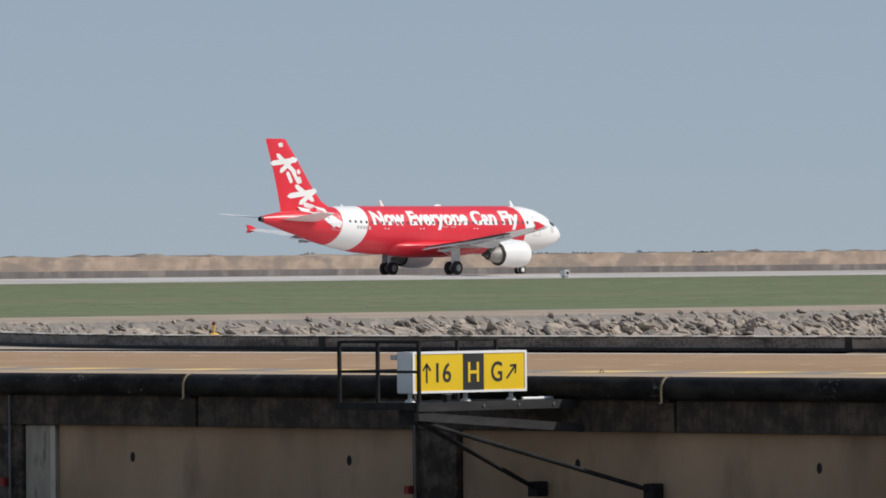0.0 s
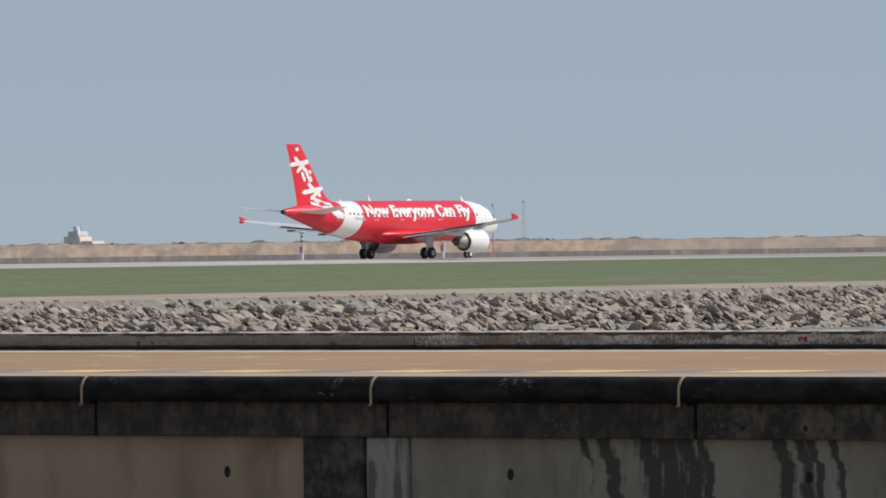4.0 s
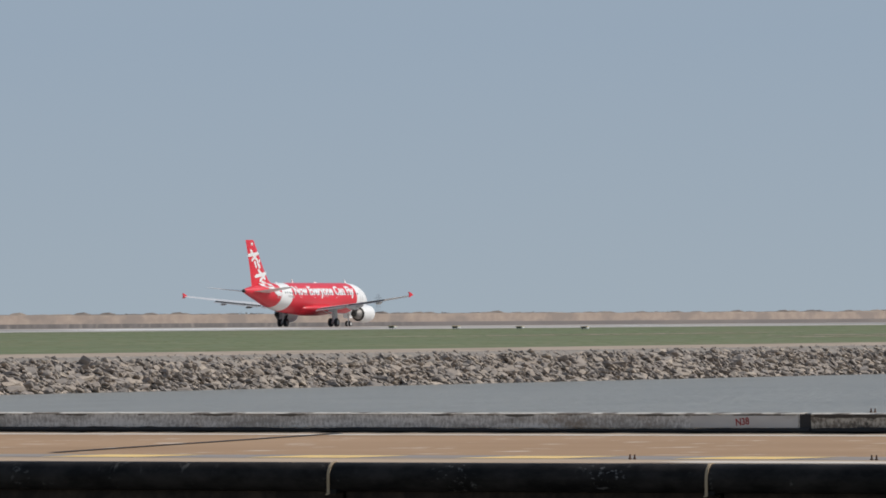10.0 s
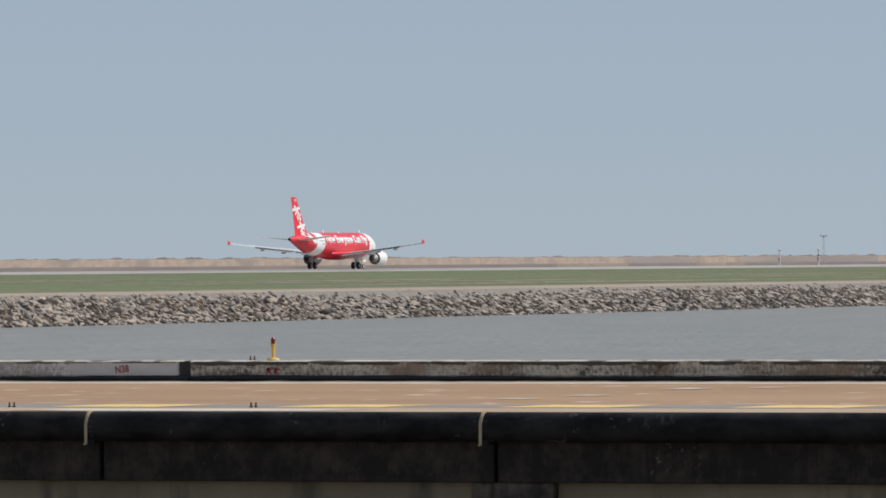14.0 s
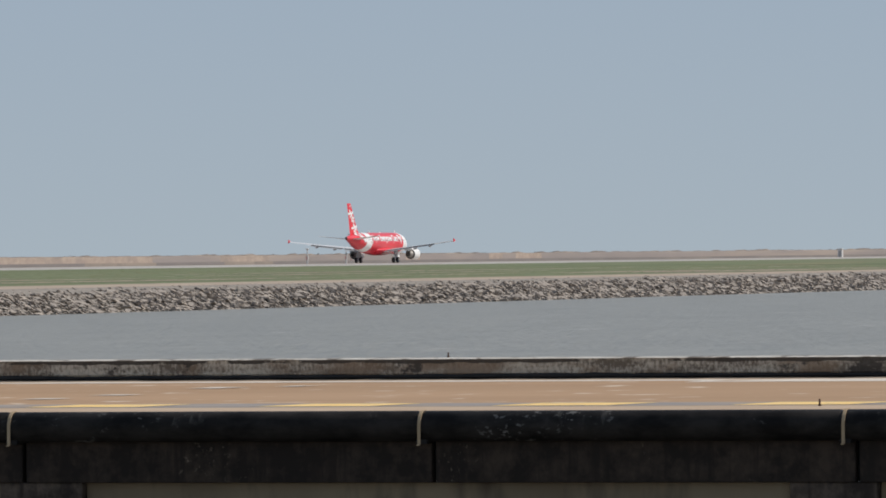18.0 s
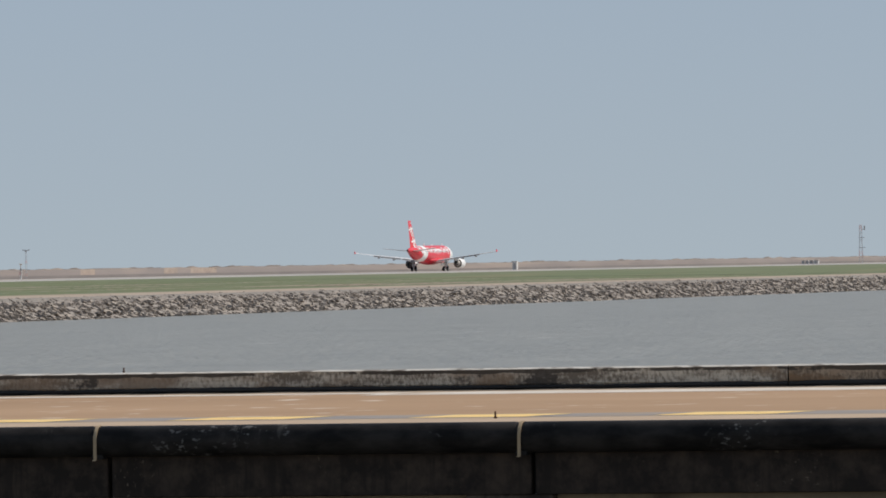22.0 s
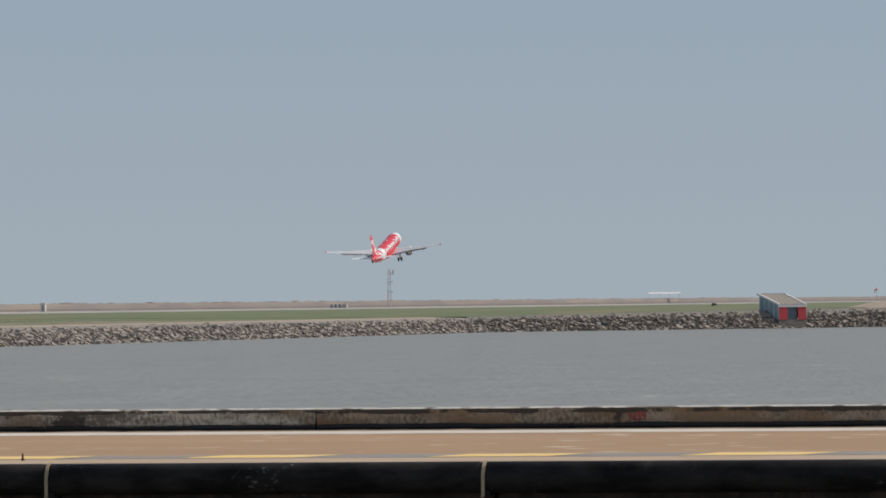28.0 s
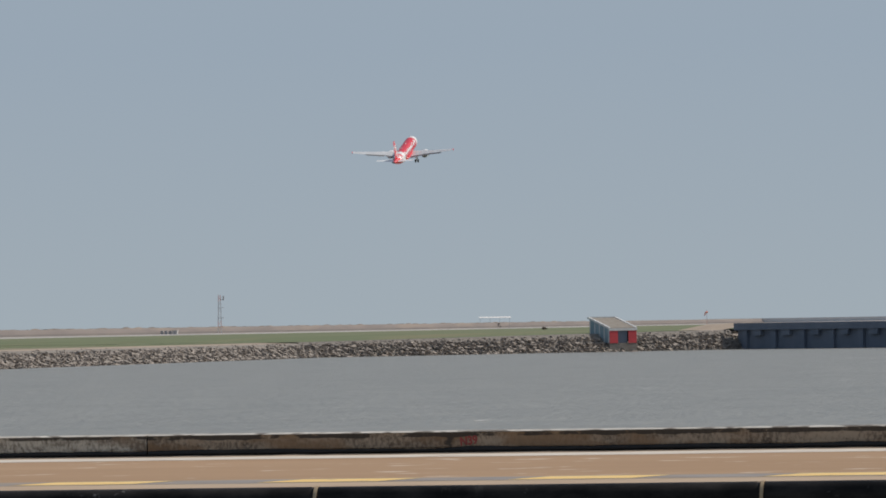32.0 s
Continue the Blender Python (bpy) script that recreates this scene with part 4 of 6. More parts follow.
def bent_run(prof, a, b):
    n_ = 14 if a < -125 else 1
    return bent(loft(bmesh.new(), [[(a + (b - a) * i / n_, u, v) for u, v in prof] for i in range(n_ + 1)]))


cuts = [-160.0] + cuts[1:]
rk = random.Random(44)
for a, b in zip(cuts, cuts[1:]):
    g = 0.20 if b in (-124.95, -109.5, -53.95) else 0.012
    dark = b <= -109.0
    prof = [(126.70, -0.495), (126.60, -0.49), (126.515, -0.47), (126.478, -0.43), (126.47, -0.20), (126.48, -0.192), (126.84, -0.192), (126.86, -0.20), (126.86, -0.495)]
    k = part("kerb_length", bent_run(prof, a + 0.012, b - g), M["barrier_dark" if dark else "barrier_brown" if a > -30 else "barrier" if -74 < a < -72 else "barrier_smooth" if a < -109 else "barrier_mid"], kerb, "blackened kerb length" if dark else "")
    part("kerb_cap", bent_run([(126.45, -0.200), (126.446, -0.194), (126.455, -0.190), (126.56, -0.175), (126.85, -0.172), (126.86, -0.200)], a + 0.02, b - g - 0.01), M["kerb_top"], k, "pale weathered kerb cap")
    n_, rows, wob = int((b - a) / 0.22), [], 0.0
    for i in range(n_ + 1):
        wob += rk.gauss(0, 0.006) - 0.22 * wob
        h_ = -0.443 + max(-0.022, min(0.022, wob)) if a > -110 else -0.428
        rows.append([(a + 0.02 + (b - a - 0.025) * i / n_, u, v) for u, v in ((126.476, h_), (126.452, h_ - 0.012), (126.442, -0.478), (126.448, -0.50), (126.52, -0.512), (126.52, h_))])
    # added black strip that draws the kerb's shadow line as a solid
    part("foot_strip", bent(loft(bmesh.new(), rows)), M["tar"], k, "black ragged strip standing for the shadow along the foot")
    if g > 0.1:
        part("joint_filler", boxed((b - g + 0.004, 126.474, -0.49), (b + 0.008, 126.70, -0.195)), M["tar"], kerb, "black open joint filler")
# black backing: the recess's shade is put into its colour
part("kerb_foot", boxed((-124.9, 126.80, -0.57), (XB, 126.84, -0.42)), M["black"], kerb, "black backing coloured as shade in the recessed foot")
rows = [[(x, 126.30, -0.543), (x, 126.46 + swing(x), -0.505), (x, 126.95 + swing(x), -0.505)] for x in [-160 + 2.5 * i for i in range(15)]]
part("apron_fillet", loft(bmesh.new(), rows, close=False), M["fillet"], deck, "grey-brown apron between the deck joint and the curving kerb")
for a, b in ((-109.4, -54.0), (-54.0, XB)):
    rows = []
    for i in range(int((b - a) / 0.35) + 1):
        w_, x = rk.gauss(0, 0.003), a + (b - a) * i / int((b - a) / 0.35)
        rows.append([(x, 126.12 + rk.uniform(-0.04, 0.04), -0.5455), (x, 126.28, -0.529 + w_), (x, 126.447, -0.521 + w_)])
    part("deck_lip", loft(bmesh.new(), rows, close=False), M["sand_edge"], deck, "pale mortar lip against the kerb")
part("deck_joint", boxed((XA, 126.30, -0.56), (-121.0, 126.36, -0.508), 0.008), M["tar"], deck, "black sealed joint along the deck")
part("joint_filler", boxed((-124.9, 126.72, -0.42), (XB, 126.80, -0.185)), M["tar"], kerb)
part("render_patch", boxed((-56.2, 126.460, -0.432), (-54.17, 126.474, -0.222), 0.003), M["render_patch"], kerb, "smooth pale repaired patch of the kerb")
# sprayed numbers, and marks too faint to read: a few short strokes each
for word, x, y, z, size in (("N38", -55.34, 126.458, -0.395, 0.17), ("N39", -24.33, 126.463, -0.415, 0.19)):
    bm = glyphs(word, size, 0.006)
    bm.transform(pose(x, y, z, 90, 0, 0) @ pose(0, 0, 0, 0, 0, 6) @ Matrix.Diagonal((0.86, 1, 1, 1)))
    part("red_lettering", bm, M["red_mark"], kerb, "sprayed red number on the kerb")
rm = random.Random(4)
for x, count in ((-52.48, 2), (-83.0, 2)):
    for k in range(count):
        for lean in (rm.uniform(-0.5, -0.1), rm.uniform(0.2, 0.7), 1.45)[:rm.choice((2, 3))]:
            bm = boxed((-0.016, -0.003, -0.05), (0.016, 0.003, 0.05))
            bm.transform(pose(x + 0.13 * k + rm.uniform(-0.02, 0.03), 126.465, -0.34 + rm.uniform(-0.015, 0.015), 0, math.degrees(lean), 0))
            part("red_mark", bm, M["red_mark"], kerb, "faded red sprayed stroke")

# near side: edge beam, wall panels and piers
side = thing("bridge_side", "sooty black edge beam over brown concrete wall of the bridge", "bridge", kind="structure")
joints = [-112.65 + 6 * k for k in range(-6, 8)] + [-64.95, -64.07] + [-112.07 + 6 * k for k in range(9, 24)]
for a, b in zip(joints, joints[1:]):
    off = 0.18
    part("edge_beam", boxed((a + off + 0.03, 104.36, -1.58), (b + off - 0.03, 104.6, -0.66), 0.01), M["edge_beam_patchy" if -68 < b < -58 else "edge_beam_brown" if b < -64 else "edge_beam"], side)
# black sheet behind the beams, so their gaps show as painted shade
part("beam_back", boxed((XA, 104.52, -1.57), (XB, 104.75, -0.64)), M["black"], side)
piers = [-101.05 + 11.42 * k for k in range(-4, 4)] + [-62.85 + 11.42 * k for k in range(0, 8)]
for i, x in enumerate(piers):
    lead = 0.18 if -101.2 < x < -100.9 else 0.0
    x -= 0.26 if x > -64 else 0.0
    part("pier", boxed((x + lead, 104.40, -4.6), (x + 1.22, 104.9, -1.585), 0.01), M["pier"], side, "black-stained pier")
    if -113 < x < -112:
        part("mortar_strip", boxed((x + 1.93, 104.452, -4.6), (x + 2.06, 104.47, -1.60)), M["wall_wet_edge"], side, "pale mortar strip along the pilaster")
    if not (-101.2 < x < -100.9 or x > -64):
        part("pilaster", boxed((x + 1.24, 104.46, -4.6), (x + 2.05, 104.9, -1.59), 0.01), M["edge_beam_patchy" if x > -67 else "pilaster"], side, "stained concrete pilaster" if x > -67 else "pale concrete pilaster")
for a, b in zip(piers, piers[1:]):
    wet = -78.5 < a < -77
    if wet:
        part("wall_panel", boxed((a + 2.07, 104.55, -4.6), (b - 0.02, 104.9, -1.59)), M["wall_wet"], side, "pale wall panel with black run-off streaks")
        continue
    far = 0.26 if a > -64 else 0.0
    last = b - (0.28 if b > -64 else 0.02)
    part("wall_panel", boxed((a - far + (1.24 if -101.2 < a < -100.9 or a > -64 else 2.07), 104.55, -4.6), (last, 104.9, -1.59)), M["edge_beam_patchy" if -67 < a < -66 else "wall_olive" if a > -64 else "wall"], side)
hole_me = mesh_of(revolve([(-0.02, 0.072), (0.006, 0.072), (0.008, 0.066)], (0, 0, 0), (0, -1, 0), 14), "drain_hole", M["black"], False)
for k in range(24):
    x = -108.39 + 5.703 * k
    if x < -66:
        piece("drain_hole", hole_me, side, (x, 104.55, -2.17), (0, 0, 0), (0.85, 1, 1.35))
bolt_me = mesh_of(revolve([(-0.02, 0.045), (0.004, 0.045), (0.006, 0.038)], (0, 0, 0), (0, -1, 0), 10), "bolt_hole", M["black"], False)
for k in range(11):
    piece("bolt_hole", bolt_me, side, (-69.58 + 1.176 * k, 104.36, -1.405))
for x in (-111.53, -100.80):
    part("conduit", tubed((x, 104.33, -1.0), (x, 104.33, -3.6), 0.028, n=8), M["steel_grey"], side, "thin grey conduit")
    part("red_fitting", boxed((x - 0.19, 104.2, -2.75), (x - 0.035, 104.42, -2.6), 0.02), M["hyd_red"], side, "small red fitting")
for x in (-64.53, -64.24):
    part("down_pipe", tubed((x, 104.3, -1.0), (x + 0.02, 104.3, -1.66), 0.022, n=8), M["band"], side, "thin pale drain pipe")

# black pipe along the near edge
pipe = thing("service_pipe", "long black coated service pipe along the bridge edge", "pipe")
PR, PZ, PY = 0.212, -0.807, 104.3
for a, b in zip(joints, joints[1:]):
    prof = [(0, PR - 0.012), (0.03, PR), (b - a - 0.03, PR), (b - a, PR - 0.012)]
    part("pipe_segment", revolve(prof, (a, PY, PZ), (1, 0, 0), 28), M["pipe"], pipe, "", True)
for a in joints:
    a += 0.11 if a < -78 else 0.06
    # a strap over the top and down the front of the pipe
    line = [(PY + (PR + 0.012) * math.cos(t), PZ + (PR + 0.012) * math.sin(t)) for t in [math.pi * (0.28 + 0.72 * i / 14) for i in range(15)]]
    line += [(PY - PR - 0.014, PZ - 0.12), (PY - PR - 0.012, PZ - PR - 0.03), (PY - PR - 0.06, PZ - PR - 0.035)]
    bm = bmesh.new()
    rings = []
    for i, (u, v) in enumerate(line):
        p, q = line[max(0, i - 1)], line[min(len(line) - 1, i + 1)]
        d = Vector((q[0] - p[0], q[1] - p[1])).normalized() * 0.014
        rings.append([(a - 0.022, u, v), (a + 0.022, u, v), (a + 0.022, u - d.y, v + d.x), (a - 0.022, u - d.y, v + d.x)])
    loft(bm, rings)
    part("joint_band", bm, M["band"], pipe, "tan joint strap")
    part("support", boxed((a - 0.08, PY - 0.12, -1.05), (a + 0.08, PY + 0.2, -0.98), 0.01), M["steel_black"], pipe)


# ---- things on the bridge ----
def air_valve(x):
    t = thing("air_valve", "red bowl-shaped air valve with dark flanged neck on the pipe", "valve", (x, PY, PZ + PR - 0.01))
    part("neck", revolve([(0, 0.07), (0.12, 0.07), (0.12, 0.135), (0.165, 0.135), (0.165, 0.085), (0.20, 0.085)], (0, 0, 0), (0, 0, 1), 16), M["steel_black"], t, "dark flanged neck", True)
    part("bowl", revolve([(0.19, 0.09), (0.21, 0.15), (0.26, 0.235), (0.33, 0.275), (0.385, 0.28)], (0, 0, 0), (0, 0, 1), 22), M["hyd_red"], t, "", True)
    part("flange", revolve([(0.385, 0.325), (0.43, 0.325), (0.435, 0.30)], (0, 0, 0), (0, 0, 1), 22), M["rust"], t, "rusty flange")
    part("vent_cap", revolve([(0.43, 0.09), (0.47, 0.085), (0.49, 0.03)], (-0.13, 0, 0), (0, 0, 1), 14), M["hyd_red"], t)
    for k in range(8):
        a = k * math.pi / 4
        part("bolt", tubed((0.29 * math.cos(a), 0.29 * math.sin(a), 0.43), (0.29 * math.cos(a), 0.29 * math.sin(a), 0.455), 0.018, n=6), M["rust"], t)
    t.scale = (0.77, 0.77, 1.0)
    return t


air_valve(-65.43)

cover = thing("pipe_cover", "pale sheet-metal saddle cover over the pipe joint", "cover", (-64.42, PY, PZ))
bm = bmesh.new()
arc = [math.pi * (0.10 + 0.80 * i / 14) for i in range(15)]
rings = []
for xx in (-0.39, 0.39):
    rings.append([(xx, 0.355 * math.cos(t), 0.355 * math.sin(t)) for t in arc] + [(xx, 0.335 * math.cos(t), 0.335 * math.sin(t)) for t in reversed(arc)])
loft(bm, rings)
part("shell", bm, M["cover_white"], cover, "", True)
for xx in (-0.35, 0.35):
    part("leg", boxed((xx - 0.02, -0.33, -0.16), (xx + 0.02, -0.30, 0.10)), M["steel_black"], cover, "black leg")


def edge_lamp(x, y, z, h):
    t = thing("edge_lamp", "yellow tapered edge lamp with dark red cap", "lamp", (x, y, z), group="edge lamps on the bridge")
    part("base", revolve([(0, 0.12), (0.025, 0.10), (0.045, 0.045)], (0, 0, 0), (0, 0, 1), 16), M["lamp_yellow"], t, "", True)
    part("stem", tubed((0, 0, 0.04), (0, 0, h * 0.68), 0.024, 0.035), M["lamp_yellow"], t, "", True)
    part("collar", tubed((0, 0, h * 0.66), (0, 0, h * 0.72), 0.05), M["lamp_yellow"], t)
    part("cap", revolve([(h * 0.72, 0.036), (h * 0.86, 0.036), (h * 0.88, 0.045), (h * 0.91, 0.045), (h * 0.93, 0.034), (h, 0.022)], (0, 0, 0), (0, 0, 1), 14), M["lamp_red"], t, "dark red lamp cap", True)


edge_lamp(-64.55, 106.9, deck_z(106.9), 0.46)
edge_lamp(-52.48, 126.66, -0.17, 0.385)
edge_lamp(-128.65, 126.66, -0.172, 0.30)
edge_lamp(-104.12, 126.66, -0.17, 0.365)


def peg_pair(x, y, z, h=0.10, count=2):
    t = thing("bolt_stubs", "pair of short rusty bolt stubs" if count > 1 else "short rusty bolt stub", "bolt", (x, y, z), group="bolt stubs")
    for k in range(count):
        part("stub", tubed((0.075 * k, 0, 0), (0.075 * k, 0, h), 0.016, 0.013, 8), M["rust"], t)
        part("nut", tubed((0.075 * k, 0, h * 0.05), (0.075 * k, 0, h * 0.25), 0.026, n=6), M["rust"], t)


for x, y in ((-48.7, 107.4), (-44.85, 107.4)):
    peg_pair(x, y, deck_z(y) + 0.004, 0.075)


def lifting_hoop(x, y):
    t = thing("lifting_hoop", "small rusty lifting hoop set in the deck", "hoop", (x, y, deck_z(y)), group="lifting hoops")
    bm = bmesh.new()
    pts = [Vector((0.045 * math.cos(a), 0, 0.018 + 0.042 * math.sin(a))) for a in [math.pi * i / 8 for i in range(9)]]
    pts = [Vector((0.045, 0, 0))] + pts + [Vector((-0.045, 0, 0))]
    for p, q in zip(pts, pts[1:]):
        tube(bm, p, q, 0.010, n=6)
    part("ring", bm, M["band"], t)
    part("socket", boxed((-0.09, -0.06, 0), (0.09, 0.06, 0.008)), M["tar"], t)


lifting_hoop(-99.2, 107.6)
lifting_hoop(-64.44, 107.6)
peg_pair(-29.1, 106.9, deck_z(106.9) + 0.003, 0.10, 1)
peg_pair(-40.86, 126.66, -0.17, 0.085, 1)
peg_pair(-52.9, 126.66, -0.17, 0.07, 2)

# guidance sign on its cantilever platform
SX, SY0, SY1, SZ0, SZ1 = -97.53, 100.885, 103.8, -0.853, -0.125
sign = thing("guidance_sign", "yellow and black taxiway guidance sign in a white casing", "sign", (SX, SY0, SZ0))
H = SZ1 - SZ0
W = SY1 - SY0
part("casing", boxed((-0.38, 0, 0), (-0.006, W, H), 0.015), M["sign_white"], sign)
rim = bmesh.new()
for lo, hi in (((-0.004, 0, 0), (0.02, W, 0.04)), ((-0.004, 0, H - 0.04), (0.02, W, H)), ((-0.004, 0, 0.04), (0.02, 0.05, H - 0.04)), ((-0.004, W - 0.05, 0.04), (0.02, W, H - 0.04))):
    box(rim, lo, hi)
part("rim", rim, M["sign_white"], sign)
cells = ((0.05, 1.28, "sign_yellow"), (1.28, 1.82, "sign_black"), (1.82, W - 0.05, "sign_yellow"))
for a, b, m in cells:
    part("face_panel", boxed((-0.003, a, 0.04), (0.008, b, H - 0.04)), M[m], sign, "black face panel" if m == "sign_black" else "yellow face panel")


def sign_text(text, a, b, z0, z1, m):
    bm = fit_glyphs(glyphs(text, 1.0, 0.014), b - a, z1 - z0)
    for v in bm.verts:
        v.co = Vector((0.0125, a + v.co.x, z0 + v.co.y))
    for one in islands(bm):
        part("letter", one, M[m], sign)


def sign_arrow(cy, cz, ang, size, m):
    bm = bmesh.new()
    k = size
    for pts in ([(-0.06, -0.5), (0.06, -0.5), (0.06, 0.42), (-0.06, 0.42)], [(0, 0.5), (-0.30, 0.16), (-0.24, 0.06), (0, 0.34)], [(0, 0.5), (0, 0.34), (0.24, 0.06), (0.30, 0.16)]):
        vv = []
        for u, w in pts:
            c, s_ = math.cos(ang), math.sin(ang)
            vv.append(bm.verts.new((0.0125, cy + k * (u * c + w * s_), cz + k * (-u * s_ + w * c))))
        bm.faces.new(vv)
    part("arrow", bm, M[m], sign)


sign_arrow(0.36, 0.36, 0.0, 0.36, "sign_black")
sign_text("16", 0.60, 0.98, 0.185, 0.535, "sign_black")
sign_text("H", 1.41, 1.69, 0.185, 0.535, "sign_yellow")
sign_text("G", 2.0, 2.29, 0.18, 0.54, "sign_black")
sign_arrow(2.53, 0.36, math.pi / 4, 0.36, "sign_black")
for yy in (0.14, 1.55, 2.72):
    leg = part("leg", tubed((-0.19, yy, -0.13), (-0.19, yy, 0.005), 0.04), M["sign_white"], sign)
    part("foot", revolve([(0, 0.10), (0.03, 0.085), (0.06, 0.045)], (-0.19, yy, -0.155), (0, 0, 1), 12), M["sign_white"], leg)
part("junction_box", boxed((-0.52, -0.02, H - 0.14), (-0.38, 0.10, H - 0.05), 0.01), M["sheet"], sign, "small grey junction box")

plat = thing("sign_platform", "black steel cantilever platform with railing carrying the sign", "platform", (0, 0, 0))
PT = -1.01
part("floor_plate", boxed((-98.8, 100.35, PT - 0.06), (-96.83, 104.35, PT), 0.006), M["steel_black"], plat)
part("fascia", boxed((-96.83, 100.26, PT - 0.145), (-96.775, 104.35, PT + 0.012), 0.004), M["steel_dusty"], plat, "dusty grey-black side channel")
part("front_beam", boxed((-98.8, 100.25, PT - 0.12), (-96.835, 100.35, PT + 0.012), 0.004), M["steel_black"], plat)
bm = loft(bmesh.new(), [[(x_ - 0.05, y_, z_ - 0.15), (x_ + 0.05, y_, z_ - 0.15), (x_ + 0.05, y_, z_), (x_ - 0.05, y_, z_)] for x_, y_, z_ in ((-96.86, 100.3, -1.16), (-96.70, 104.34, -1.44))])
part("knee_beam", bm, M["steel_dusty"], plat, "sloping knee beam under the platform")
for px_, py_ in ((-98.74, 100.3), (-97.8, 100.3), (-96.8, 100.3), (-98.74, 103.3), (-98.74, 104.3)):
    part("post", boxed((px_ - 0.03, py_ - 0.03, PT), (px_ + 0.03, py_ + 0.03, 0.07), 0.006), M["steel_black"], plat)
for zz in (0.06, -0.46):
    part("rail", boxed((-98.77, 100.275, zz - 0.024), (-96.77, 100.325, zz + 0.024), 0.008), M["steel_black"], plat)
    part("side_rail", boxed((-98.765, 100.33, zz - 0.024), (-98.715, 104.35, zz + 0.024), 0.008), M["steel_black"], plat)
for xe in (-97.79, -95.0):
    part("strut", tubed((-97.0, 100.42, -1.31), (xe, 104.3, -2.60), 0.042), M["steel_black"], plat, "slanting black strut")
    part("bracket", boxed((xe - 0.12, 104.22, -2.75), (xe + 0.12, 104.5, -2.48), 0.01), M["steel_black"], plat)
part("hanger", boxed((-97.35, 100.36, PT - 0.38), (-96.9, 100.5, PT - 0.07)), M["steel_black"], plat)
for yy in (101.9, 102.8, 103.7):
    part("bolt_head", tubed((-96.774, yy, PT - 0.06), (-96.755, yy, PT - 0.06), 0.03, n=6), M["steel_grey"], plat)
part("cable_duct", tubed((-97.25, 103.40, PT + 0.03), (-97.25, 104.34, PT + 0.03), 0.028), M["sign_white"], plat, "short white cable duct lying on the floor")
lamp_box = thing("cable_box", "small dark cable box on the sign platform", "box", (-96.90, 101.1, PT))
part("body", boxed((-0.05, -0.06, 0), (0.06, 0.06, 0.14), 0.01), M["steel_black"], lamp_box)
part("lid", boxed((-0.06, -0.07, 0.14), (0.07, 0.07, 0.155)), M["steel_grey"], lamp_box)

# black drum on the far platform
drum = thing("drum", "black ribbed drum behind the kerb on a railed platform", "drum", (-107.15, 129.12, -0.09), rz=90)
prof = [(0, 0.05), (0, 0.255), (0.04, 0.27)]
for k in range(1, 9):
    prof += [(0.345 * k - 0.03, 0.267), (0.345 * k, 0.273), (0.345 * k + 0.03, 0.267)]
prof += [(3.06, 0.27), (3.1, 0.255), (3.1, 0.05)]
part("shell", revolve(prof, (-1.55, 0, 0), (1, 0, 0), 26), M["drum"], drum, "", True)
part("end_hoop", revolve([(0, 0.262), (0, 0.278), (0.03, 0.278), (0.03, 0.262)], (-1.562, 0, 0), (1, 0, 0), 26), M["steel_grey"], drum, "grey end hoop")
for xx in (-1.0, 1.0):
    part("cradle", boxed((xx - 0.06, -0.22, -0.39), (xx + 0.06, 0.22, -0.2)), M["steel_black"], drum)
marker = thing("marker_cone", "black marker cone with a yellow plate beside the drum", "cone", (-106.98, 127.25, -0.48))
part("body", revolve([(0, 0.12), (0.04, 0.112), (0.45, 0.09), (0.62, 0.062), (0.66, 0.025)], (0, 0, 0), (0, 0, 1), 18), M["steel_black"], marker, "", True)
part("base", boxed((-0.15, -0.15, -0.001), (0.15, 0.15, 0.035), 0.01), M["steel_black"], marker)
part("yellow_plate", loft(bmesh.new(), [[((0.118 - 0.054 * (z_ - 0.04)) * math.cos(a), (0.118 - 0.054 * (z_ - 0.04)) * math.sin(a), z_) for a in [-1.9 + 1.9 * i / 8 for i in range(9)]] for z_ in (0.35, 0.50)], close=False), M["lamp_yellow"], marker, "yellow reflective plate")
fence = thing("platform_railing", "black steel railing along the drum platform", "railing", (0, 0, 0))
for yy in (127.4, 128.7, 130.02, 131.35):
    part("post", boxed((-106.818, yy - 0.018, -0.62), (-106.782, yy + 0.018, 0.32), 0.004), M["steel_black"], fence)
for zz in (0.31, -0.13):
    part("rail", boxed((-106.815, 127.38, zz - 0.013), (-106.785, 131.37, zz + 0.013), 0.004), M["steel_black"], fence)
part("floor_plate", boxed((-107.8, 126.9, -0.6), (-106.6, 131.6, -0.48)), M["steel_black"], fence)


# ---- things along the runway ----
def off(x, y):
    return x + LEAN * y


def light_box(x, y, z=-0.275):
    t = thing("runway_light", "white runway light box on a short stand", "light", (off(x, y), y, z))
    part("stand", boxed((-0.18, -0.18, 0), (0.18, 0.18, 0.16)), M["mast_grey"], t)
    part("head", boxed((-0.3, -0.3, 0.16), (0.3, 0.3, 0.66), 0.06), M["mast_white"], t)
    part("lens", boxed((0.301, -0.15, 0.3), (0.31, 0.15, 0.55)), M["glass"], t)


light_box(-432.0 - 8.6, 482.0)


